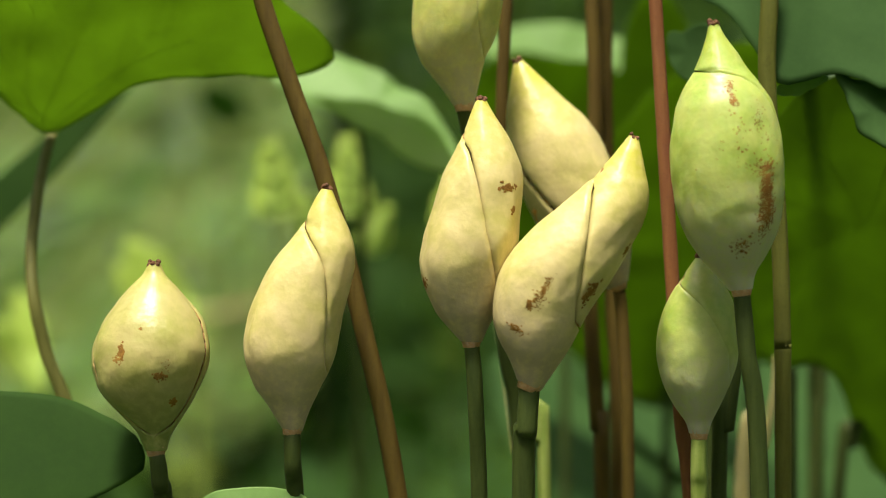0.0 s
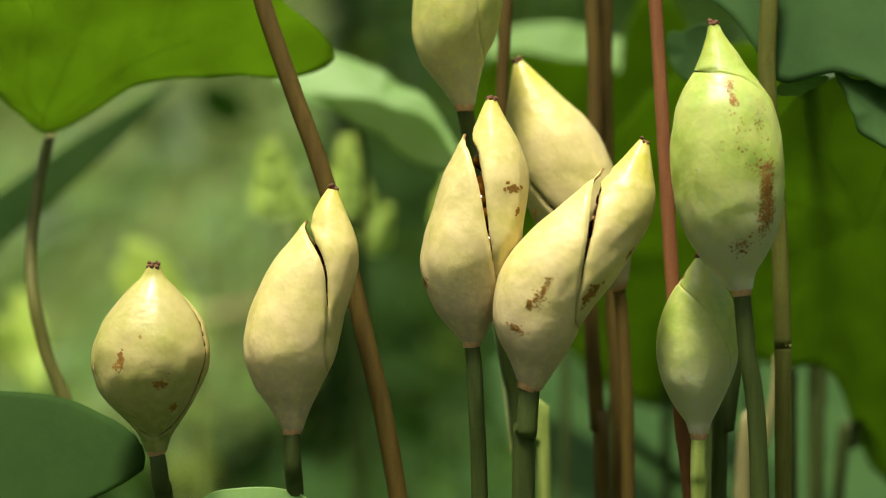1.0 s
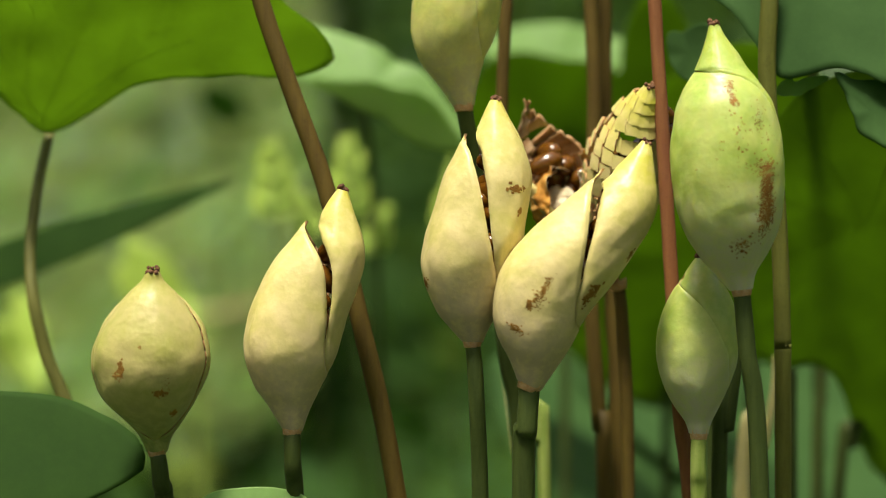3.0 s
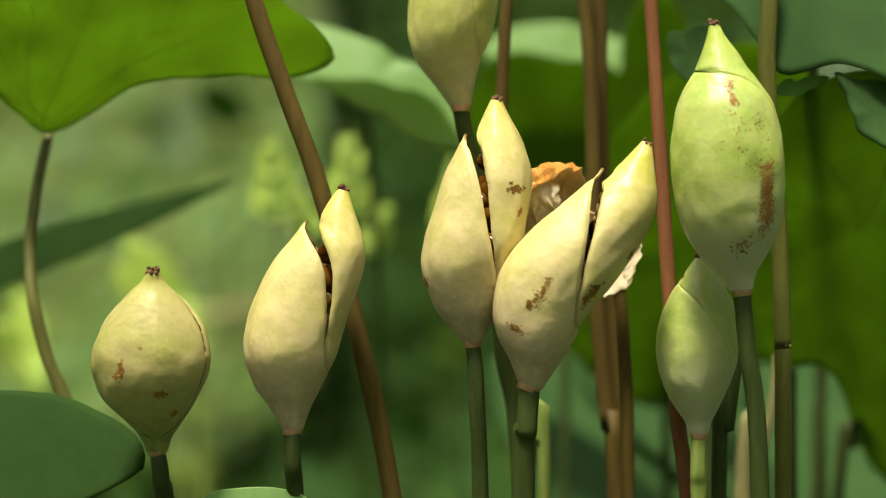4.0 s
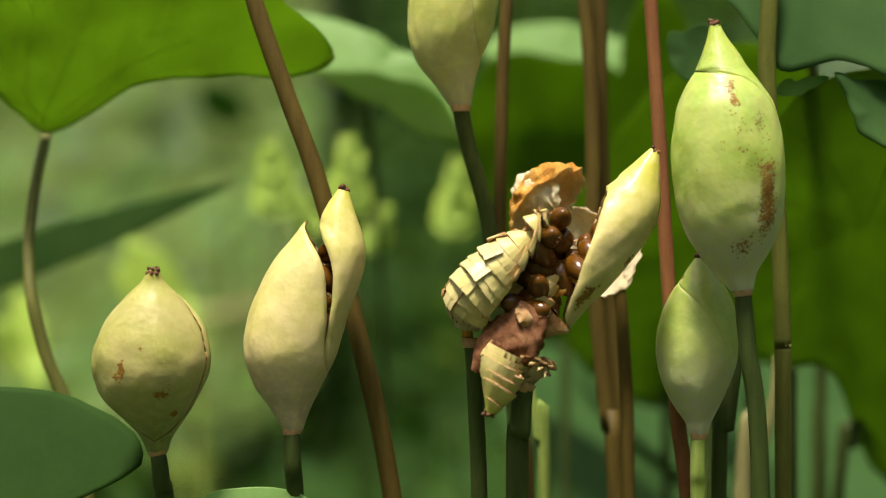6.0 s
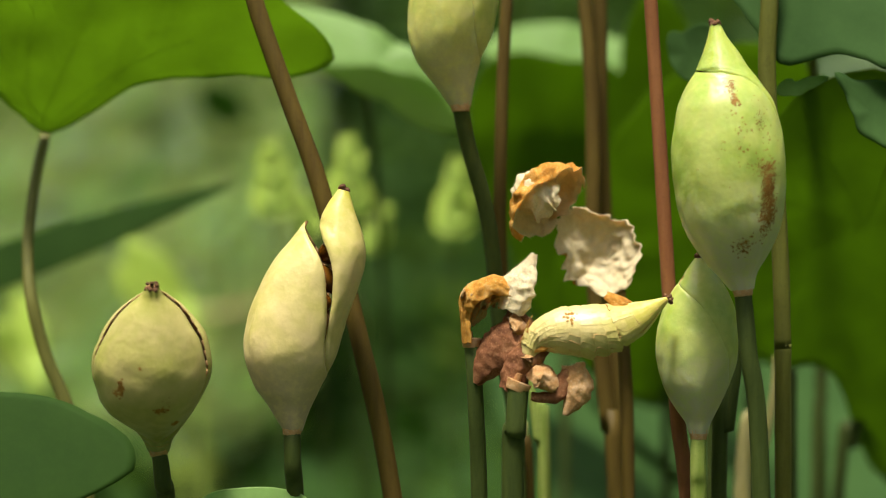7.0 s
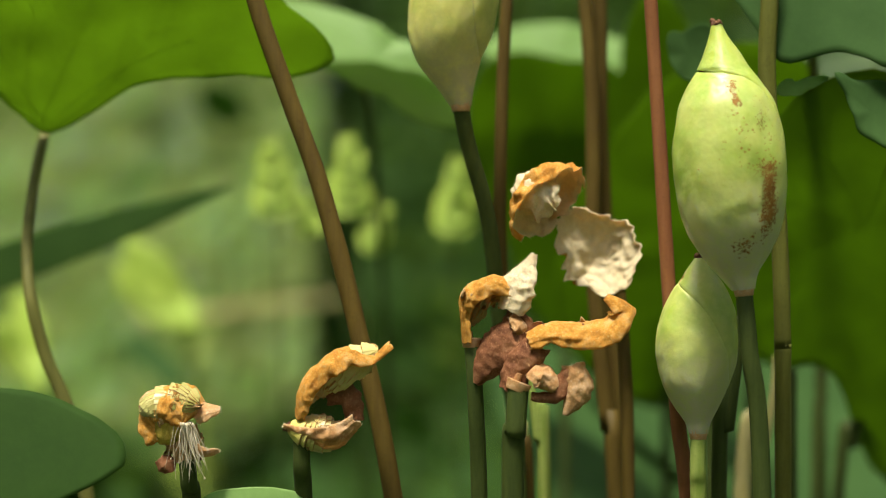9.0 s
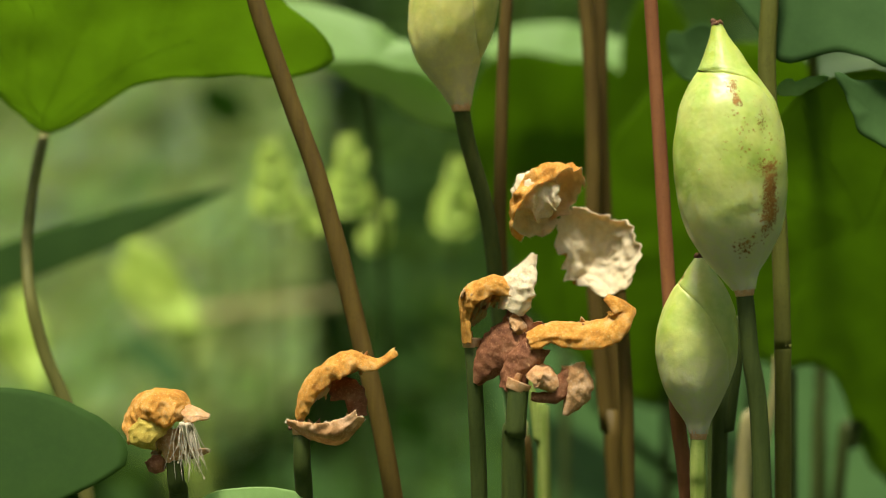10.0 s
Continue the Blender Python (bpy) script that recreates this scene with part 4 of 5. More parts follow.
    opening_valve(b, 1, [(0, STILL), (0.4, turned(h1, 0.5)), (1.2, turned(h1, 2.5)), (2.5, turned(h1, 5)), (7.6, turned(h1, 5.5)), (7.7, turned(h1, 16)), (7.8, turned(h1, 72, dz=-0.5)), (7.9, turned(h1, 150, 20, dx=1, dz=-2)), (8.0, turned(h1, 186, 30, dx=1.5, dz=-2.5)), (8.1, turned(h1, 204, 35, dx=1.8, dz=-2.8)), (8.2, turned(h1, 217, 38, dx=2, dz=-3)), (8.4, turned(h1, 233, 44, dx=2, dz=-3.5)), (8.6, turned(h1, 248, 47, dx=2, dz=-4)), (9.0, turned(h1, 255, 50, dx=2, dz=-4))],
                  8.6, 9.4, [(-8.20, 0.00, 134.80), (-9.70, 0.00, 133.80), (-11.45, 0.00, 133.80), (-12.95, 0.00, 134.30)],
                  [([(-7.38, -0.50, 135.34), (-9.43, -0.50, 133.84), (-11.67, -0.50, 133.99), (-13.92, -0.50, 134.84)], (0.8, 1.4, 1.15, 0.3), 220, UP, PINK), ([(-9.95, 0.00, 137.55), (-8.10, 0.00, 137.30), (-7.60, 0.00, 135.15)], (0.7, 0.7, 0.6), 230, OFF, BROWN)], 10, 7.72, 22,
                  forms=[(7.9, [(-9.7, 0, 137.55), (-8.95, -1, 137.7), (-8.1, -1, 135.1), (-8.1, -1, 132.05), (-8.45, -1, 128.05)], (0.4, 0.7, 2.2, 2.2, 0.5), 190, (0, 1, 0)),
                         (8.05, [(-9.9, 0, 136.95), (-9.4, -1, 137.1), (-8.9, -1, 133.9), (-10.0, -1, 131.0), (-11.9, -1, 127.9)], (0.4, 0.75, 2.2, 2.1, 0.5), 190, (0, 1, 0)),
                         (8.2, [(-9.95, 0, 137.55), (-8.3, -1, 136.3), (-8.6, -1, 134.05), (-10.95, -1, 132.05), (-14.2, -1, 129.95)], (0.4, 0.8, 1.8, 1.8, 0.4), 290, (0, 1, 0.2)),
                         (8.5, [(-9.7, 0, 137.65), (-8.3, -1, 135.7), (-9.3, -1, 133.75), (-12.4, -1, 132.8), (-15.65, -1, 133.15)], (0.4, 0.7, 1.7, 1.7, 0.4), 300, (0, 1, 0.5))],
                  lining=[(8.05, (-8.5, 0, 136.5), -35, 0, 0, 0), (8.2, (-8.5, 0, 136.5), -28, -0.8, 0, -0.8), (8.5, (-8.5, 0, 136.5), 0, -1.2, 0, -1.8), (9.0, (-8.5, 0, 136.5), 0, -0.3, 0, -0.4)], tuck=0.25)

    # the pair that leans together
    c = Pod((2.50, 0.00, 141.80), 21.35, 2.3, [(0, -19, 19), (0.05, -40, 27), (0.12, -66, 40), (0.29, -97, 62), (0.42, -93, 77), (0.55, -78, 80), (0.66, -66, 80), (0.75, -50, 73), (0.83, -35, 58), (0.9, -24, 38), (0.95, -17, 23), (1, -9, 10)],
            [(0.22, 44), (0.29, 36), (0.43, 22), (0.64, 0), (0.78, -20), (0.86, -40)], M_CREAM, "cream seed pod split by a dark slit",
            [(2.50, 0.00, 141.75), (2.85, 0.00, 137.05), (3.33, 2.00, 121.77), (3.64, 5.00, 70.10), (3.66, 6.00, -4.50)], (0.70, 0.90))
    c.bend([(0, 0, 0), (4.8, 0.05, 0), (5.6, 0.0, 0), (10, 0.0, 0)])
    h0, h1 = (0, 0, 0.5), (1.8, -1.0, 5.0)
    opening_valve(c, 0, [(0, STILL), (5.0, STILL), (5.1, turned(h0, 1))],
                  5.8, 6.7, [(2.30, 0.00, 143.30), (2.80, 0.00, 145.05), (4.05, 0.00, 145.80), (5.55, 0.00, 145.80)],
                  [([(2.14, -0.50, 141.67), (2.09, -0.50, 143.82), (2.79, -0.50, 145.66), (4.39, -0.50, 146.46), (6.18, -0.50, 146.31)], (0.5, 0.8, 1.6, 1.7, 1.1), 210, (0.4, 0.1, -1), ORANGE), ([(6.05, -1.50, 144.59), (6.75, -1.50, 146.82), (8.04, -1.50, 149.55)], (1.0, 1.15, 0.15), 200, (0.3, 1, -0.9), FELT)], 8, 5.85, 31, slip=(5.1, 5.2, (9.2, -5.0, 149.8), 2), spots=[(0.235, -72, 0.5, 0.5, 24)],
                  forms=[(5.2, [(2.1, 0, 141.8), (1.75, 0, 144.9), (1.85, -0.5, 148.6), (3.05, -0.5, 152.8), (5.3, 0, 158.4)], (0.8, 2.5, 3.15, 2.8, 0.4), 215, (1, 0.2, 0)),
                         (5.35, [(2.0, 0, 141.8), (1.5, 0, 144.6), (1.8, -1, 147.6), (3.5, -1, 150.8), (6.6, -1, 155.2)], (0.7, 2.3, 3.0, 2.7, 0.4), 215, (0.9, 0.35, -0.2)),
                         (5.5, [(1.9, -1, 141.8), (1.4, -4, 144.1), (1.9, -7, 146.5), (4.0, -7, 149.0), (6.3, -7, 151.4), (8.3, -7, 154.6)], (0.7, 2.0, 2.9, 3.1, 2.25, 0.4), 220, (0.8, 0.45, -0.4)),
                         (5.7, [(1.9, -1, 141.8), (1.3, -4, 143.6), (1.6, -7, 145.6), (3.8, -7, 148.1), (7.2, -7, 152.0), (10.6, -7, 156.7)], (0.7, 2.0, 2.7, 3.1, 2.5, 0.4), 220, (0.8, 0.45, -0.5))], tuck=0.7)
    opening_valve(c, 1, [(0, STILL), (0.4, turned(h1, 1)), (1.0, turned(h1, 3)), (2.5, turned(h1, 4)), (4.8, turned(h1, 4.5)), (4.9, turned(h1, 12, 5, dy=-2))],
                  5.8, 6.7, [(6.80, 0.00, 142.80), (5.80, 0.00, 141.30), (4.55, 0.00, 140.30), (3.55, 0.00, 139.30)],
                  [([(7.51, -1.00, 144.08), (6.02, -1.00, 141.49), (4.18, -1.00, 140.10), (2.89, -1.00, 138.11)], (1.1, 1.7, 1.2, 0.2), 220, OFF, BROWN), ([(6.01, -1.20, 144.09), (7.01, -1.20, 143.34), (7.75, -1.20, 142.10)], (0.6, 0.9, 0.5), 200, DOWN, PINK)], 15, 5.1, 32, slip=(4.86, 4.97, (7.0, -1.00, 155.27), 5, (1.6, -1.5, -3.6), 5.0, 5.1, 1), spots=[(0.64, 40, 0.35, 0.8, 26), (0.55, 52, 0.35, 0.3, 10)],
                  forms=[(5.0, [(4.8, -3.5, 147.6), (6.0, -4.5, 149.9), (8.7, -5, 152.0), (11.2, -5, 153.9), (13.6, -5, 157.2)], (1.1, 1.7, 2.4, 2.2, 0.4), 180, (-0.4, 1, 0.35)),
                         (5.1, [(5.5, -3.5, 145.6), (6.9, -4.5, 145.6), (10.0, -5, 146.4), (13.0, -5, 147.2), (15.6, -5, 147.9)], (1.1, 1.9, 2.3, 2.0, 0.4), 175, (-0.2, 0.7, 0.7)),
                         (5.2, [(3.4, -3.5, 143.8), (4.9, -5, 147.2), (7.2, -6, 146.6), (8.6, -6, 141.4), (9.9, -6, 135.5)], (0.8, 1.6, 2.1, 2.2, 0.4), 170, (0.3, 1, 0)),
                         (5.35, [(4.6, -5, 142.6), (5.2, -8, 142.4), (6.0, -9, 141.2), (5.9, -9, 138.6), (5.3, -9, 135.2)], (0.7, 1.5, 2.3, 2.1, 0.4), 180, (0.2, 1, 0)),
                         (5.7, [(4.6, -5, 142.2), (5.0, -8, 142.0), (5.5, -9, 140.8), (5.3, -9, 138.2), (4.3, -9, 135.0)], (0.7, 1.4, 2.2, 2.0, 0.4), 190, (0.2, 1, 0))],
                  lining=[(5.0, (5.2, -1, 141.4), 0, 4.0, 0, 10.5), (5.1, (5.2, -1, 141.4), 45, 5.4, 0, 5.2), (5.25, (5.2, -1, 141.4), 20, 0.3, -4.5, 1.8), (5.7, (5.2, -1, 141.4), 10, 0.2, -4.5, 1.4)], tuck=0.4)

    d = Pod((7.54, -3.00, 138.13), 23.44, 22.8, [(0, -23, 23), (0.06, -50, 28), (0.12, -85, 33), (0.2, -110, 40), (0.37, -124, 50), (0.5, -110, 62), (0.64, -78, 71), (0.75, -50, 72), (0.83, -34, 62), (0.9, -23, 41), (0.95, -16, 26), (1, -9, 10)],
            [(0.27, 34), (0.33, 22), (0.42, 10), (0.63, -17), (0.76, -36), (0.85, -48)], M_CREAM, "leaning cream seed pod with brown blemishes and a dark slit",
            [(7.54, -3.00, 138.03), (7.29, -3.00, 134.29), (7.03, -2.00, 128.17), (6.87, 2.00, 71.27), (6.94, 4.00, -3.00)], (0.94, 1.08))
    d.bend([(0, 0, 0), (5.1, 0, 0), (6.7, -0.4, 0), (10, -0.4, 0)])
    h0, h1 = (0, 0, 0.5), (0.5, 0, 7.5)
    tip = turned(h0, -6)
    opening_valve(d, 0, [(0, STILL), (5.1, STILL), (5.3, turned(h0, -4)), (5.5, tip), (5.8, turned(h0, -3))],
                  5.8, 6.7, [(6.63, -2.00, 138.66), (7.47, -2.00, 139.90), (8.46, -2.00, 139.16), (9.95, -2.00, 137.67)],
                  [([(6.12, -2.50, 137.61), (6.81, -2.50, 139.68), (8.20, -2.50, 141.75)], (1.0, 1.1, 0.9), 260, OFF, BROWN), ([(7.58, -3.00, 138.62), (8.57, -3.00, 139.12), (9.90, -3.00, 137.98)], (0.8, 1.2, 0.6), 240, DOWN, PINK), ([(7.68, -3.00, 137.15), (9.90, -3.00, 137.24), (11.03, -3.00, 139.46)], (0.35, 0.5, 0.6), 240, OFF, BROWN), ([(11.38, -3.00, 139.95), (11.72, -3.00, 137.74), (10.64, -3.00, 135.52)], (0.7, 1.0, 0.2), 220, OFF, PINK)], 16, 6.0, 41, spots=[(0.36, -4, 0.95, 0.3, 130, 0.08), (0.31, -6, 0.7, 0.55, 60, 0.08), (0.275, -14, 0.4, 0.3, 30, 0.10), (0.175, -24, 0.3, 0.7, 40, 0.09)])
    opening_valve(d, 1, [(0, STILL), (0.5, turned(h1, 1.5)), (1.0, turned(h1, 3.5)), (5.1, turned(h1, 4.5)), (5.5, tip @ turned(h1, 4.5)), (5.7, turned(h1, 10))],
                  7.0, 7.5, [(8.96, -2.00, 142.13), (10.69, -2.00, 142.53), (12.67, -2.00, 142.62), (14.40, -2.00, 143.12)],
                  [([(7.46, -2.50, 141.90), (9.92, -2.50, 142.54), (12.64, -2.50, 142.40), (14.62, -2.50, 143.04), (15.70, -2.50, 144.52), (14.22, -2.50, 145.85)], (0.9, 1.3, 1.45, 1.15, 0.9, 0.35), 210, DOWN, ORANGE)], 14, 6.1, 42, spots=[(0.40, 48, 1.0, 0.5, 50), (0.6, 70, 0.6, 0.5, 20)],
                  forms=[(6.3, [(7.6, -2.5, 141.5), (8.6, -2.5, 143.0), (11.0, -2.5, 145.0), (14.2, -2.5, 147.2), (17.0, -2.5, 149.5), (19.6, -2.5, 151.0)], (0.7, 1.3, 2.2, 2.6, 1.9, 0.3), 190, (-0.2, 0.9, 0.3)),
                         (6.8, [(7.5, -2.5, 140.6), (8.2, -2.5, 142.1), (10.2, -2.5, 142.9), (13.8, -2.5, 143.2), (16.8, -2.5, 144.2), (19.6, -2.5, 145.7)], (0.8, 1.4, 2.2, 2.5, 1.7, 0.3), 185, (0, 1, -0.3)),
                         (7.0, [(7.5, -2.5, 140.6), (8.2, -2.5, 142.0), (10.2, -2.5, 142.7), (13.6, -2.5, 142.8), (16.6, -2.5, 143.8), (19.4, -2.5, 145.5)], (0.8, 1.3, 2.1, 2.4, 1.6, 0.3), 190, (0, 1, -0.4))],
                  lining=[(6.3, (7.46, -2.5, 141.9), -21, 0, 0, 0), (6.8, (7.46, -2.5, 141.9), -6, 0.3, 0, -0.3), (7.0, (7.46, -2.5, 141.9), -4, 0.3, 0, -0.3)], tuck=0.3)

    # behind the pair
    e = Pod((16.64, 14.00, 146.58), 23.17, -24.3, [(0, -20, 20), (0.12, -55, 50), (0.3, -90, 80), (0.5, -98, 84), (0.65, -90, 78), (0.83, -60, 43), (0.93, -32, 24), (1, -10, 10)],
            [(0.15, 0), (0.3, 50), (0.5, 80), (0.7, 110), (0.85, 150), (0.93, 179)], M_CREAM, "pale yellow seed pod behind the leaning pair",
            [(16.64, 14.00, 146.52), (17.07, 14.00, 141.49), (17.55, 14.00, 126.41), (17.87, 16.00, 65.81), (17.87, 16.00, 1.01)], (0.62, 0.74), spin=30, stalk_mat=M_PETIOLE)
    e.bend([(0, 0, 0), (10, 0, 0)])
    h0, h1 = (0, 2, 4), (1, -2, 5)
    opening_valve(e, 0, [(0, STILL), (2.7, STILL), (3.1, turned(h0, 0, 15)), (3.75, turned(h0, 4, 40, dz=-2))],
                  2.9, 3.75, [(9.43, 8.50, 152.92), (9.28, 8.50, 154.12), (10.48, 8.50, 154.74), (11.42, 8.50, 154.38)],
                  [([(8.55, 6.00, 151.18), (8.29, 6.00, 153.66), (10.09, 6.00, 155.46), (12.26, 6.00, 154.43)], (1.35, 2.5, 2.6, 1.15), 200, (0.6, -0.4, -0.7), (M_DRY, M_FELT)), ([(7.67, 4.50, 153.22), (8.79, 4.50, 155.01), (10.43, 4.50, 155.57)], (1.2, 2.0, 1.1), 200, (0.3, 1, -0.9), FELT)], 12, 3.1, 51)
    opening_valve(e, 1, [(0, STILL), (2.7, STILL), (2.9, turned(h1, 40, 30)), (3.3, turned(h1, 100, 35)), (3.75, turned(h1, 150, 45))],
                  2.9, 3.75, [(15.73, 12.50, 147.40), (15.09, 12.50, 148.57), (14.24, 12.50, 149.68), (13.49, 12.50, 150.58)],
                  [([(11.29, 9.00, 153.29), (13.38, 9.00, 150.84), (14.94, 9.00, 148.75), (16.09, 9.00, 146.13)], (0.7, 2.3, 2.5, 0.9), 175, (-0.2, -1, 0.35), (M_DRY, M_FELT))], 10, 3.0, 52)

    # pods that stay shut
    f = Pod((1.98, 8.00, 163.21), 20.80, -1.5, [(0, -20, 20), (0.08, -42, 26), (0.2, -78, 40), (0.32, -92, 62), (0.5, -88, 80), (0.65, -70, 84), (0.8, -45, 60), (0.92, -22, 28), (1, -9, 9)],
            [(0.18, 40), (0.3, 32), (0.5, 24), (0.7, 0), (0.85, -40)], M_YELLOW, "yellow-green closed seed pod high above the others",
            [(1.98, 8.00, 163.16), (2.72, 9.00, 159.46), (4.64, 11.00, 152.16), (5.95, 14.00, 140.14), (7.60, 16.00, 126.0), (8.60, 20.00, 64.25), (8.60, 20.00, 3.75)], (0.80, 0.72), lip=0.6)
    f.bend([(0, 0, 0), (2.7, 0.0, 0), (3.8, -0.14, 0), (10, -0.12, 0)])
    f.closed()
    g = Pod((25.87, -4.00, 146.47), 23.18, -6.0, [(0, -20, 20), (0.06, -40, 28), (0.12, -62, 48), (0.22, -87, 76), (0.35, -99, 93), (0.53, -101, 97), (0.68, -84, 88), (0.77, -62, 66), (0.83, -42, 48), (0.88, -30, 37), (0.95, -16, 18), (1, -9, 9)],
            [(0.40, 92), (0.55, 92), (0.66, 84), (0.74, 62), (0.79, 30), (0.81, 0), (0.83, -50)], M_GREEN, "large green seed pod with rust-brown scabs",
            [(25.87, -4.00, 146.37), (26.36, -4.00, 141.23), (27.63, -3.00, 128.28), (28.80, 0.00, 72.05), (28.80, 0.00, 0.00)], (0.78, 0.93), lip=0.45)
    g.bend([(0, 0, 0), (5.0, 0.02, 0), (10, 0.1, 0)])
    g.closed()
    g.scabs(g.ob, g.rest, [(0.34, 35, 2.6, 0.7, 420, 0.085), (0.27, 37, 1.4, 0.8, 200, 0.085), (0.44, 30, 0.8, 1.3, 60, 0.09), (0.75, 4, 0.7, 0.45, 60, 0.09), (0.70, 6, 0.5, 0.35, 34, 0.09), (0.56, 18, 3.0, 3.4, 40, 0.07), (0.16, 6, 0.7, 0.9, 40, 0.1), (0.62, 34, 1.4, 0.8, 30, 0.08)])
    h = Pod((22.88, 2.00, 133.54), 15.65, 0.5, [(0, -18, 18), (0.06, -24, 22), (0.15, -44, 36), (0.3, -68, 58), (0.48, -77, 70), (0.65, -70, 66), (0.8, -50, 52), (0.92, -26, 28), (1, -9, 9)],
            [(0.2, 48), (0.3, 52), (0.5, 40), (0.7, 5), (0.85, -40), (0.9, -44)], M_GREEN, "small green seed pod under the large one",
            [(22.88, 2.00, 133.49), (22.83, 2.00, 130.36), (23.04, 3.00, 121.63), (23.48, 6.00, 69.71), (23.48, 6.00, 2.76)], (0.71, 0.86), stalk_mat=M_STALK_PALE, lip=0.3)
    h.bend([(0, 0, 0), (10, -0.03, 0)])
    h.closed()


# ---- leaves and petioles ----
def stem(name, label, pts, r, material, sway=None, category="plant stem", pivot=None):
    ob = empty(name, pts[-1], label, category)
    bm = bmesh.new()
    tube(bm, [Vector(p) - Vector(pts[-1]) for p in pts], *r, 14, 48)
    part("stalk", bm, material, ob)
    if sway:
        root = Matrix.Translation(Vector(pts[-1]) * MM)
        KEYED.append((ob, thick_rows([(t, turned(pivot or pts[-1], a) @ root) for t, a in sway])))
    return ob


def lance(length, wide):
    """A pointed leaflet's outline as (angle, radius) round a point at two fifths of its length."""
    out = []
    for i in range(24):
        sg, f = (1, i / 12) if i < 12 else (-1, 2 - i / 12)
        x, y = sg * length * wide * 0.5 * math.sin(math.pi * f ** 0.8) ** 0.8 if 0 < f < 1 else 0.0, (0.6 - f) * length if sg > 0 else (0.6 - f) * length
        out.append((math.degrees(math.atan2(y, x)) % 360, math.hypot(x, y)))
    return sorted(out)


def tuft(at, size, blades, material, label, seed, spread=70, wide=0.3, lean=0):
    """A small plant of pointed leaflets that fan out of one stalk."""
    rng = random.Random(seed)
    ob = empty("leafy_shoot", at, label, "wild plant")
    bm = bmesh.new()
    tube(bm, [(0, 0, 0), (rng.uniform(-3, 3), 2, -at[2] * 0.5), (rng.uniform(-6, 6), 4, -at[2])], size * 0.03, size * 0.04, 7, 12)
    part("stalk", bm, M_STALK_PALE, ob)
    for i in range(blades):
        a = (i / max(1, blades - 1) - 0.5) * 2 * spread + rng.gauss(0, 6) + lean
        ln = size * (1 - 0.35 * abs(a - lean) / 90) * rng.uniform(0.85, 1.1)
        w = wide * rng.uniform(0.85, 1.15)
        b, _ = leaf_blade(ob, lance(ln, w), material, 0.1, 0.05, 3, 0.2, 6, 28, "leaflet", seed + i)
        b.matrix_basis = Euler((radians(90 + rng.gauss(-12, 12)), radians(a), radians(rng.gauss(0, 15)))).to_matrix().to_4x4()
        b.location = (Vector((math.sin(radians(a)), -0.05 * i, math.cos(radians(a)))) * ln * 0.4) * MM
    return ob


def frond(at, height, lean, label, seed):
    """An upright frond: pairs of pointed leaflets that shorten towards the tip."""
    rng = random.Random(seed)
    ob = empty("fern_frond", at, label, "fern")
    bm = bmesh.new()
    tube(bm, [(height * math.sin(radians(lean)), 0, height * 0.95), (0, 0, 0), (2, 12, -at[2] * 0.5), (3, 30, -at[2])], 0.10, 0.28, 7, 16)
    part("stalk", bm, M_STALK, ob)
    for i in range(6):
        f = i / 6
        for sg in (-1, 1):
            ln = height * (0.46 - 0.30 * f) * rng.uniform(0.9, 1.1)
            b, _ = leaf_blade(ob, lance(ln, 0.44), M_LEAF_LIME, 0.1, 0.05, 3, 0.15, 5, 24, "leaflet", seed + i)
            a = radians(lean + sg * (36 - 18 * f))
            b.rotation_euler = (radians(rng.gauss(52, 8)), a, 0)
            base = Vector((math.sin(radians(lean)), 0, math.cos(radians(lean)))) * height * f * 0.85
            b.location = (base + Vector((math.sin(a), -0.05 * i, math.cos(a))) * ln * 0.38) * MM
    return ob


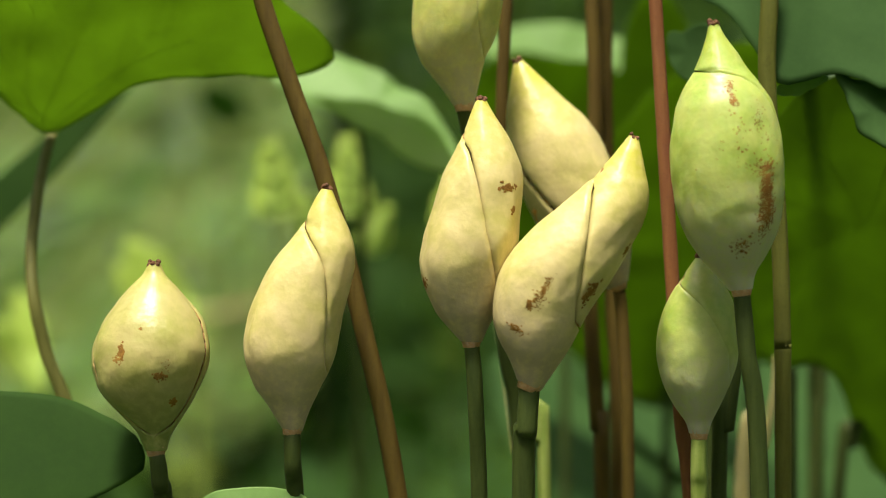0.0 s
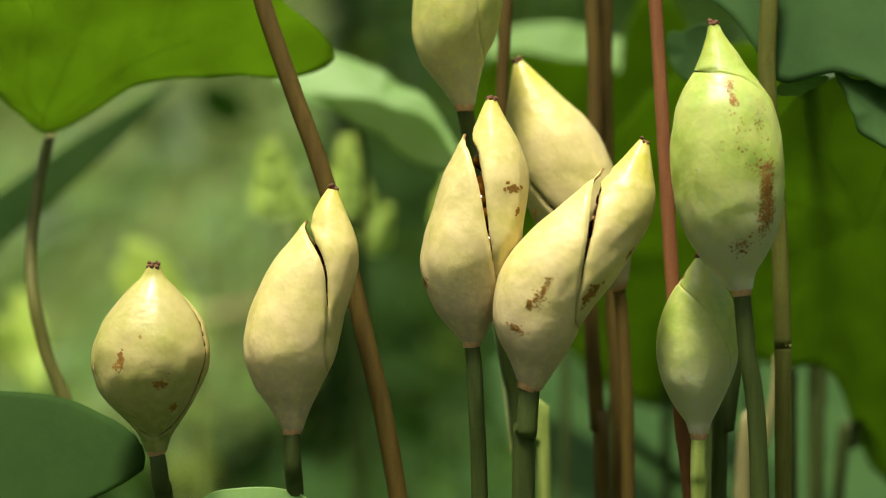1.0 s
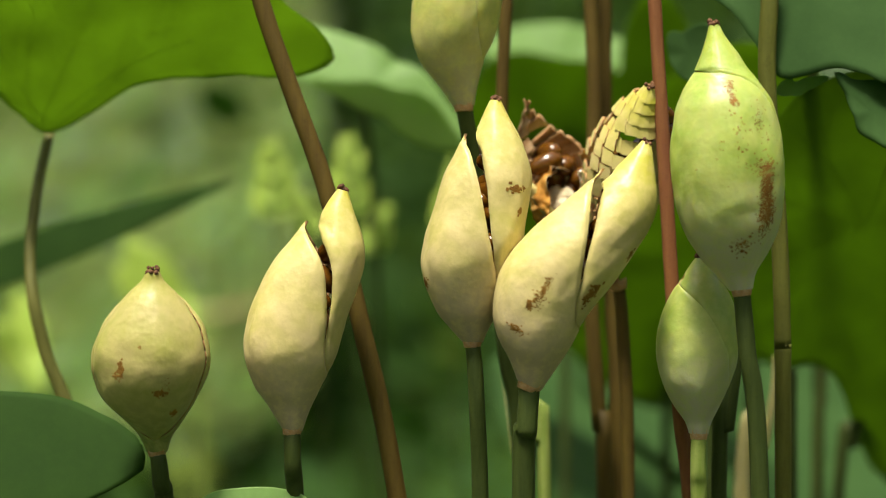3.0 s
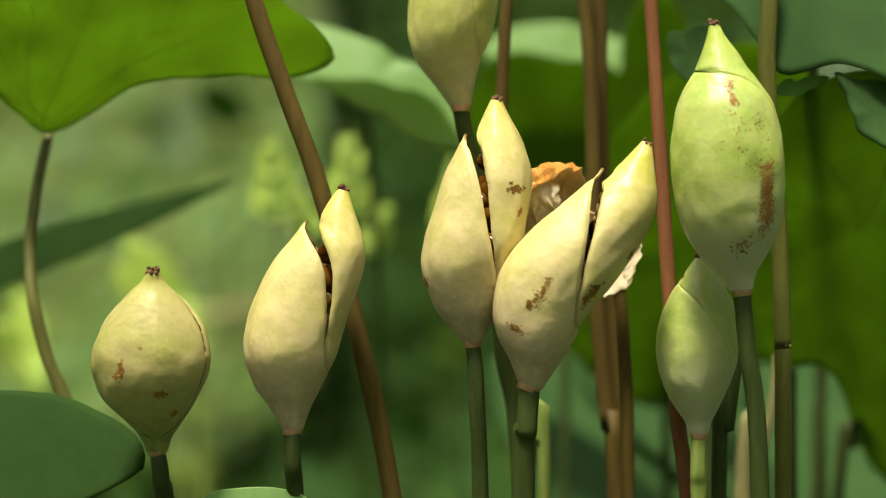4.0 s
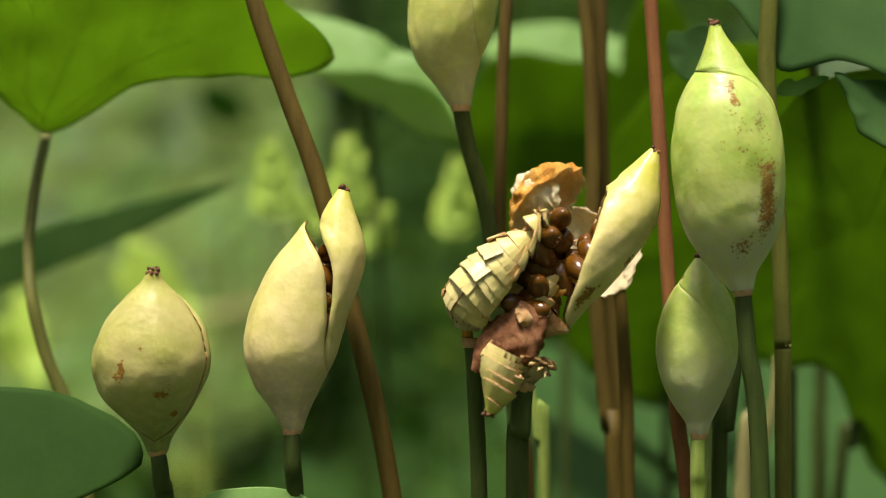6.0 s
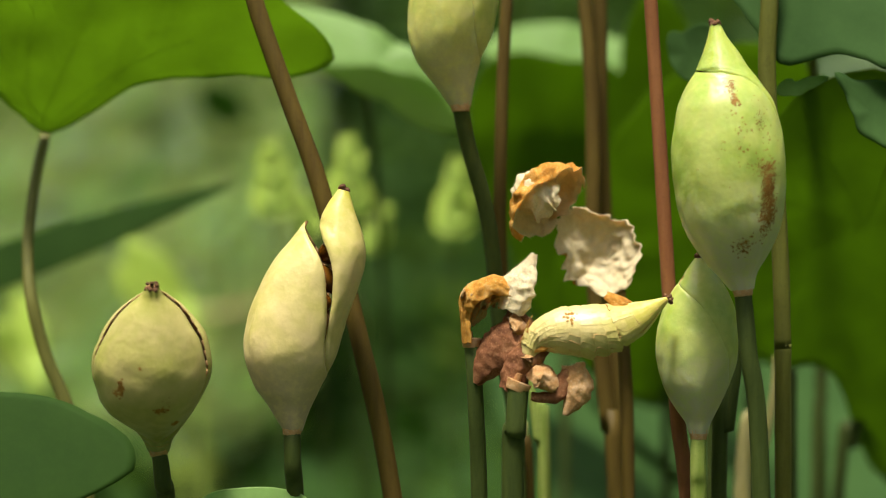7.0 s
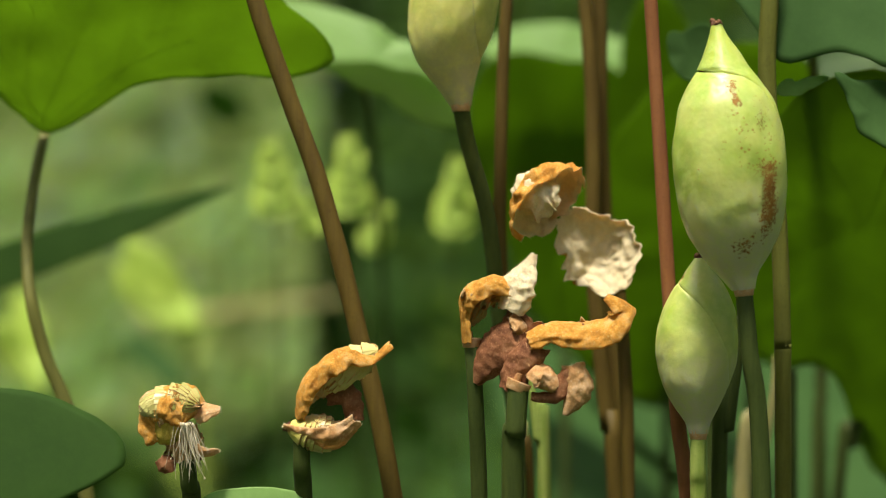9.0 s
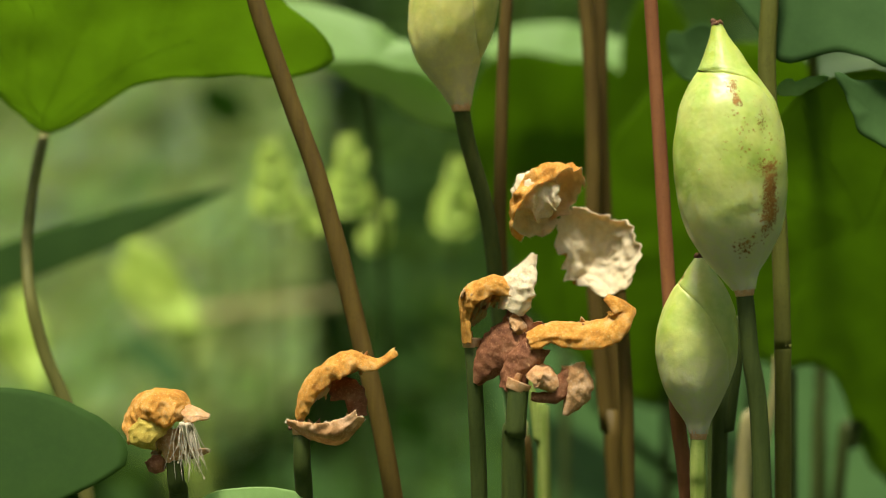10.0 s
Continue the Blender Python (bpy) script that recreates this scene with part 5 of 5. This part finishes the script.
def plants():
    # the leaf over the round pod, and its petiole
    top = leaf("leaf", (-29.37, 14.00, 172.79), (137, 0, 0), [(2.5, 14.24), (19.1, 10.83), (81.6, 7.7), (150.8, 12.89), (177.6, 17.24), (196.2, 17.6), (209.1, 16.31), (218.4, 15.82), (228.1, 15.2), (233.5, 13.01), (241.3, 10.36), (250.2, 8.33), (266.3, 6.71), (293.1, 6.78), (315.1, 8.48), (327.8, 11.02), (334.4, 13.98), (337.8, 16.0), (342.4, 17.9), (347.6, 19.44), (352.3, 18.21), (356.6, 16.28)], M_LEAF, "bright green leaf lit through from above",
               [(-39.27, 27.00, 161.72), (-39.88, 25.00, 157.93), (-40.07, 22.00, 153.66), (-40.10, 20.00, 149.50), (-39.46, 18.00, 145.15), (-38.26, 18.00, 139.97), (-36.84, 18.00, 136.43), (-36.00, 18.00, 133.70), (-35.20, 18.00, 129.5), (-34.0, 18.00, 118.0), (-32.50, 18.00, 65.03), (-30.19, 18.00, 13.26)], M_PETIOLE_OLIVE, (0.50, 0.86), cup=0.0, wave=0.0, ripple=0.35, rings=20, n=140,
               ribs=((-9.9, -11.2), [(-13.5, 2.0), (-8.5, 6.5), (-2.5, 6.0), (4.5, 4.0), (11.0, 0.5), (-17.0, -3.5)]))
    # the petiole drifts a little to one side
    foot = (-36.08, 18.00, 133.70)
    at = Vector((-29.37, 14.00, 172.79))
    KEYED.append((next(c for c in top.children if c.name.startswith("petiole")), thick_rows([(t, turned(Vector(foot) - at, a)) for t, a in ((0, 0), (2.7, -0.3), (5.0, -0.7), (7.0, -1.2), (10, -1.5))])))
    stem("petiole", "thick olive-brown leaf stalk", [(-17.72, 6.00, 178.89), (-16.48, 6.00, 172.71), (-13.60, 6.00, 164.21), (-10.61, 6.00, 155.72), (-7.42, 6.00, 143.36), (-4.07, 6.00, 127.29), (-0.21, 8.00, 94.93), (2.42, 10.00, 5.15)], (0.82, 0.98), M_PETIOLE, [(0, 0), (2.7, 0), (3.8, -0.25), (10, -0.2)])
    stem("petiole", "brown leaf stalk behind the pods", [(6.59, 18.00, 179.48), (6.16, 18.00, 174.03), (5.67, 18.00, 163.68), (5.61, 18.00, 147.87), (7.14, 18.00, 132.61), (8.23, 18.00, 119.53), (9.13, 20.00, 14.75)], (0.60, 0.76), M_PETIOLE)
    stem("petiole", "brown leaf stalk among the pods, dark green below", [(14.67, 24.00, 180.30), (14.73, 24.00, 174.70), (15.06, 24.00, 166.86), (14.90, 24.00, 157.90), (14.45, 24.00, 149.50), (14.67, 24.00, 142.78), (15.34, 24.00, 132.14), (15.79, 24.00, 124.30), (16.58, 24.00, 20.70)], (0.73, 0.84), M_PETIOLE, [(0, 0), (2.7, 0), (3.8, -2.4), (10, -2.2)], pivot=(14.90, 24.00, 157.90))
    stem("petiole", "brown leaf stalk among the pods", [(16.23, 27.00, 180.70), (16.29, 27.00, 175.03), (16.34, 27.00, 160.84), (17.14, 27.00, 143.25), (17.71, 27.00, 124.97), (17.93, 27.00, 18.96)], (0.74, 0.96), M_PETIOLE, [(0, 0), (2.7, 0), (3.8, -0.2), (10, -0.2)])
    stem("petiole", "slender red-brown leaf stalk", [(19.11, 6.00, 177.86), (19.36, 6.00, 172.71), (20.14, 6.00, 159.84), (20.91, 6.00, 146.96), (21.73, 6.00, 134.60), (22.56, 6.00, 127.29), (23.48, 6.00, 105.76), (24.51, 6.00, 7.91)], (0.62, 0.82), M_PETIOLE_RED, [(0, 0), (2.7, 0), (3.8, -0.15), (10, -0.15)])
    stem("petiole", "yellow-green leaf stalk beside the large pod", [(29.87, 6.00, 177.86), (29.77, 6.00, 172.71), (29.56, 6.00, 164.99), (30.59, 6.00, 152.11), (30.95, 6.00, 141.81), (31.00, 6.00, 127.29), (31.21, 6.00, 7.91)], (0.88, 0.77), M_PETIOLE_GREEN)
    stem("stalk", "dark green stalk behind the green pods", [(27.46, 8.00, 143.81), (26.83, 8.00, 138.61), (26.16, 8.00, 133.41), (25.38, 8.00, 126.13), (24.75, 8.00, 6.53)], (0.62, 0.73), M_STALK)
    stem("dry_stem", "straw-coloured dry stem out of focus", [(33.70, 30.00, 139.13), (33.58, 30.00, 135.11), (32.54, 30.00, 129.93), (30.36, 30.00, 123.61), (26.79, 30.00, 20.11)], (0.12, 1.15), M_STRAW)
    stem("dry_stem", "pale dry stem out of focus", [(5.66, 36.00, 142.98), (6.73, 36.00, 135.90), (7.67, 36.00, 128.82), (8.32, 36.00, 122.92), (9.20, 36.00, 22.62)], (0.29, 0.71), M_STRAW)
    stem("stalk", "light green stalk behind the pods", [(7.61, 16.00, 141.41), (8.42, 16.00, 136.55), (9.13, 16.00, 131.69), (9.72, 16.00, 125.21), (10.58, 16.00, 17.21)], (0.27, 0.76), M_STALK_PALE)
    stem("stalk", "green stalk under the broad leaf", [(43.09, 58.00, 142.32), (43.15, 58.00, 133.29), (42.70, 58.00, 120.39), (42.31, 58.00, 23.64)], (0.71, 0.71), M_STALK)
    stem("stalk", "green stalk under the broad leaf", [(48.76, 58.00, 136.52), (46.96, 58.00, 128.13), (45.02, 58.00, 120.39), (39.73, 58.00, 23.64)], (0.71, 0.71), M_STALK)
    # lower leaves
    low = leaf("leaf", (-40.80, 3.00, 129.24), (68, 0, 0), [(4, 13.70), (10.5, 14.11), (20, 13.09), (35, 10.91), (61, 8.73), (82, 7.87), (120, 8.12), (180, 10.15), (250, 6.60), (315, 5.84), (345, 8.37), (357, 11.27)], M_LEAF_DARK, "smooth dark green rounded leaf",
               [(-40.80, 3.00, 129.14), (-41.00, 4.00, 95.99), (-40.38, 6.00, 2.76)], M_STALK, (0.8, 0.9), cup=-0.04, wave=0.006)
    low_base = Vector((-40.80, 3.00, 129.24)) * MM
    KEYED.append((low, thick_rows([(t, Matrix.Translation(low_base + Vector((x, 0, z)) * MM)) for t, x, z in ((0, 0, 0), (2.7, 0, 0), (4.5, 0, 0.2), (5.7, -0.2, 0.4), (6.8, -0.2, 0.3), (7.3, -2.1, -0.6), (8.4, -1.9, 0.2), (10, -1.6, 0.4))])))
    leaf("leaf", (-16.45, 0.00, 126.80), (75, 0, 0), [(0, 5), (45, 2.8), (90, 2.1), (135, 2.8), (180, 5.5), (270, 3)], M_LEAF_PALE, "pale green leaf rim at the bottom",
         [(-16.45, 0.00, 126.80), (-16.87, 2.00, 5.62)], M_STALK, (0.6, 0.8), cup=-0.05, wave=0)
    # broad leaves behind the pods
    leaf("leaf", (34.41, 72.00, 150.75), (138, 0, 0), [(0, 14.28), (45, 17.68), (90, 22.44), (120, 20.40), (150, 19.72), (180, 20.40), (193, 21.28), (211, 22.44), (234, 22.10), (254, 22.30), (268, 19.72), (283, 14.69), (296, 16.32), (320, 16.32)], M_LEAF_SHADE, "broad green leaf lit through behind the pods",
         [(37.13, 72.00, 136.47), (37.13, 72.00, 118.79), (37.13, 72.00, 26.99)], M_STALK, (0.7, 0.9), cup=0.03, wave=0.02, ripple=0.5)
    leaf("leaf", (43.64, 34.00, 152.40), (138, 0, 0), [(0, 11.2), (58.9, 9.73), (95.6, 15.11), (111.9, 15.12), (128.8, 15.4), (154.8, 13.24), (185.5, 12.16), (223.4, 14.08), (243.0, 16.68), (250.7, 16.74), (261.2, 15.78), (270.0, 16.74), (275.1, 18.99), (278.2, 22.63), (281.0, 26.11), (286.4, 30.03), (294.7, 31.87), (310.3, 24.79), (346.1, 12.24)], M_LEAF_SHADE, "broad green leaf with a drooping lobe",
         [(36.04, 34.00, 137.48), (36.04, 34.00, 123.15), (36.62, 34.00, 17.85)], M_STALK, (0.6, 0.8), veins=(130, 165, 200, 230, 75), cup=0.03, wave=0.015, ripple=0.5, vein_r=0.03)
    leaf("leaf", (28.51, 88.00, 156.55), (128, 0, 0), [(0, 10.80), (60, 14.40), (85, 19.44), (94, 24.48), (100, 24.98), (107, 21.82), (121, 12.67), (150, 7.70), (180, 6.98), (210, 7.92), (270, 23.76), (320, 11.52)], M_LEAF_SHADE, "upright green leaf behind the stalks",
         [(28.51, 88.00, 132.79), (28.51, 88.00, 116.95), (28.51, 88.00, 30.55)], M_STALK, (0.6, 0.8), cup=0.02, wave=0.006)
    leaf("leaf", (13.39, 96.00, 165.61), (132, 0, 0), [(14.6, 13.86), (43.5, 11.04), (76.4, 9.2), (111.3, 9.95), (133.7, 11.44), (184.0, 10.0), (223.4, 10.51), (254.2, 16.14), (269.6, 25.09), (278.1, 27.84), (297.6, 21.06), (328.9, 16.83)], M_LEAF_SHADE, "green leaf out of focus behind the stalks",
         [(15.98, 96.00, 148.59), (15.98, 96.00, 116.03), (15.98, 96.00, 30.93)], M_STALK, (0.6, 0.8), cup=0.03, wave=0.02)
    leaf("leaf", (14.82, 95.00, 173.20), (68, 0, 0), [(0, 26.5), (5, 21.5), (12, 13.6), (36.8, 8.4), (88.8, 6.6), (145.8, 8.8), (161.5, 10.2), (183.5, 7.2), (230, 2.6), (269.3, 1.9), (320, 3.4), (349, 8.2), (355, 15)], M_LEAF_PALE, "green leaf out of focus in the sun",
         [(24.04, 97.00, 171.77), (23.31, 99.00, 116.15), (23.31, 99.00, 27.65)], M_STALK, (0.8, 1.0), cup=-0.04, wave=0.01)
    roof = leaf("leaf", (34.97, 10.00, 176.30), (72, 0, 0), [(23.6, 12.41), (86.9, 10.59), (148.9, 15.02), (175.9, 15.24), (192.3, 12.73), (200.3, 10.68), (215.0, 9.91), (232.5, 10.55), (239.3, 11.16), (249.6, 12.1), (256.6, 11.55), (264.2, 10.82), (275.4, 10.49), (287.3, 11.82), (295.8, 13.83), (328.4, 12.4)], M_LEAF_BLUE, "dull blue-green leaf with a curled margin",
                [(33.97, 12.00, 171.25), (37.38, 30.00, 168.46), (43.62, 66.00, 159.38), (43.62, 66.00, 119.48), (43.62, 66.00, 19.73)], M_PETIOLE_GREEN, (0.53, 0.69), cup=0.05, wave=0.02, ripple=0.4, vein_r=0.03)
    roof_base = Vector((34.97, 10.00, 176.30)) * MM
    KEYED.append((roof, thick_rows([(t, Matrix.Translation(roof_base + Vector((0, 0, z)) * MM) @ Euler((0, radians(a), 0)).to_matrix().to_4x4()) for t, z, a in ((0, 0, 0), (1.5, 0.2, 0), (2.7, 0.4, -0.5), (3.8, 0.9, -1), (5.5, 1.0, -1), (7.0, 1.8, -1), (10, 2.0, -1))])))
    leaf("leaf", (39.19, 6.00, 162.41), (74, 0, 0), [(0.0, 4.12), (35.4, 3.63), (91.7, 3.06), (118, 3.5), (132.4, 5.0), (142.8, 3.05), (188.2, 1.83), (230.6, 2.16), (267.0, 2.61), (286.7, 3.48), (314.4, 4.52)], M_LEAF_BLUE, "curled leaf margin with a torn edge",
         [(41.82, 5.00, 167.48), (45.03, 8.00, 126.13), (45.03, 8.00, 11.73)], M_STALK, (0.5, 0.8), cup=0.12, wave=0.03, waves=4, rim=0.05)
    leaf("leaf", (32.29, 8.00, 165.03), (80, 0, 0), [(2.5, 2.35), (18.7, 3.61), (27.1, 2.08), (49.1, 0.6), (100, 0.6), (170.8, 1.31), (193.8, 1.77), (212.6, 1.57), (253.4, 0.99), (341.9, 1.36)], M_LEAF_PALE, "dark curled leaf rim",
         [(33.65, 10.00, 165.12), (37.26, 30.00, 165.58), (43.62, 62.00, 159.24), (43.62, 62.00, 119.94), (43.62, 62.00, 21.69)], M_STALK, (0.4, 0.7), cup=-0.3, wave=0.03, waves=3)
    leaf("leaf", (24.53, 24.00, 169.38), (85, 0, 0), [(0, 3.36), (60, 3.36), (110, 2.24), (135, 2.91), (180, 2.24), (225, 2.35), (262, 2.80), (285, 2.91), (320, 2.52)], M_LEAF_BLUE, "grey-green leaf lobe behind the large pod",
         [(25.65, 25.00, 167.49), (26.78, 25.00, 124.18), (26.78, 25.00, 17.31)], M_STALK, (0.5, 0.8), cup=0.1, wave=0.03)
    pale = leaf("leaf", (-7.79, 62.00, 169.06), (66, 0, 0), [(5, 6.2), (50.3, 3.54), (100, 4.8), (129.4, 8.2), (143.6, 12.4), (152, 15.8), (166.0, 13.0), (180.0, 8.0), (199.0, 3.1), (260, 1.2), (310, 2.2), (322, 7.5), (326.5, 12.6), (333, 11.5), (345, 8.6)], M_LEAF_PALE, "pale green leaf out of focus",
                [(-9.47, 63.00, 166.50), (-8.99, 90.00, 158.05), (-8.06, 110.00, 114.43), (-8.06, 110.00, 29.18)], M_STALK, (0.4, 0.5), cup=-0.12, wave=0.02)
    fold, vert = leaf_blade(pale, [(32.6, 3.48), (103.2, 2.7), (154.1, 7.14), (160.0, 10.94), (169.7, 6.2), (200, 2.2), (247.1, 1.72), (290, 3.2), (314.6, 6.3), (323.7, 8.6), (330.1, 9.4), (343.7, 6.78)], M_LEAF, 0.05, 0.0, 3, 0.25, 8, 60, "fold", 2.0, 0.15, 0.0, 1 / math.sin(radians(80)))
    fold.matrix_basis = Matrix.Translation(Vector((2.33, -2.40, -3.39)) * MM) @ Matrix.Rotation(radians(80), 4, "X")
    pale_base = Vector((-7.79, 62.00, 169.06)) * MM
    KEYED.append((pale, thick_rows([(t, Matrix.Translation(pale_base + Vector((0, 0, z)) * MM) @ Euler((radians(b), radians(a), 0)).to_matrix().to_4x4()) for t, z, a, b in ((0, -2.2, 4, -8), (1.0, -2.0, 4, -8), (2.3, -0.2, 0, 0), (5.0, 0.9, 0, 2), (7.0, 2.4, -1, 4), (10, 2.9, -1, 4))])))
    for at, r, sd in (((51.16, 105.00, 121.48), 15, 1.0), ((26.88, 120.00, 117.28), 18, 2.0), ((43.01, 140.00, 112.69), 20, 4.0), ((-46.62, 220.00, 116.50), 9, 5.0), ((-58.00, 400.00, 187.00), 7, 8.0), ((-57.40, 260.00, 126.00), 7, 3.0), ((26.00, 260.00, 127.00), 3.5, 6.0), ((-6.20, 260.00, 113.00), 5, 7.0)):
        leaf("leaf", at, (38, 0, 20 * sd), scaled(ROUND, r), M_LEAF_BLUE, "broad grey-green leaf out of focus near the ground",
             [at, (at[0] + 1, at[1] + 2, at[2] * 0.5), (at[0], at[1] + 3, 0)], M_STALK, (0.5, 0.7), cup=0.06, wave=0.03, seed=sd)
    # a strap-shaped leaf that sinks
    strap = leaf("leaf", (-67.65, 75.00, 142.99), (80, 0, 0), [(0, 45.38), (1.5, 38.50), (4, 28.88), (8, 18.56), (15, 11.00), (40, 4.12), (90, 2.75), (180, 4.12), (270, 2.75), (320, 4.12), (345, 11.00), (352, 18.56), (356, 28.88), (358.5, 38.50)], M_LEAF_DARK, "long dark leaf blade out of focus",
                 [(-67.65, 75.00, 142.99), (-69.28, 76.00, 118.33), (-69.28, 76.00, 21.73)], M_STALK, (0.8, 1.0), cup=0.0, wave=0.0, n=240)
    strap_base = Vector((-67.65, 75.00, 142.99)) * MM
    KEYED.append((strap, thick_rows([(t, Matrix.Translation(strap_base) @ Euler((0, radians(-a), 0)).to_matrix().to_4x4()) for t, a in ((0, 43), (0.9, 41), (1.3, 22), (2.0, 20), (10, 19))])))
    # sunlit fronds and blades further back
    for p, size, lean, sd in (((-22.94, 110.00, 153.56), 13.5, -4, 1), ((-12.56, 110.00, 153.95), 13.5, -3, 2), ((1.26, 115.00, 151.26), 13, 5, 3), ((-11.05, 130.00, 149.26), 9, 24, 4), ((-18.48, 130.00, 151.73), 8, -20, 5)):
        frond(p, size, lean, "lime-green toothed frond in the sun", sd)
    for p, size, n, sp, wd, lean, sd in (((-61.60, 150.00, 126.50), 18, 2, 9, 0.34, -20, 4), ((-39.20, 170.00, 135.30), 20, 2, 6, 0.34, -46, 5), ((-42.50, 172.00, 135.00), 12, 2, 14, 0.3, -30, 9)):
        tuft(p, size, n, M_LEAF_LIME, "lime-green blades in the sun out of focus", sd, sp, wd, lean)
    stem("dry_stem", "pale fallen stem out of focus", [(-70.76, 330.00, 133.44), (-48.23, 330.00, 135.82), (-29.68, 330.00, 137.54), (-28.70, 500.00, 131.80), (-36.00, 800.00, 100.25), (-50.25, 1300.00, 4.12)], (0.8, 1.2), M_STRAW)



surroundings()
pods()
plants()


def motions():
    for ob, rows in KEYED:
        walk(ob, rows)


motions()
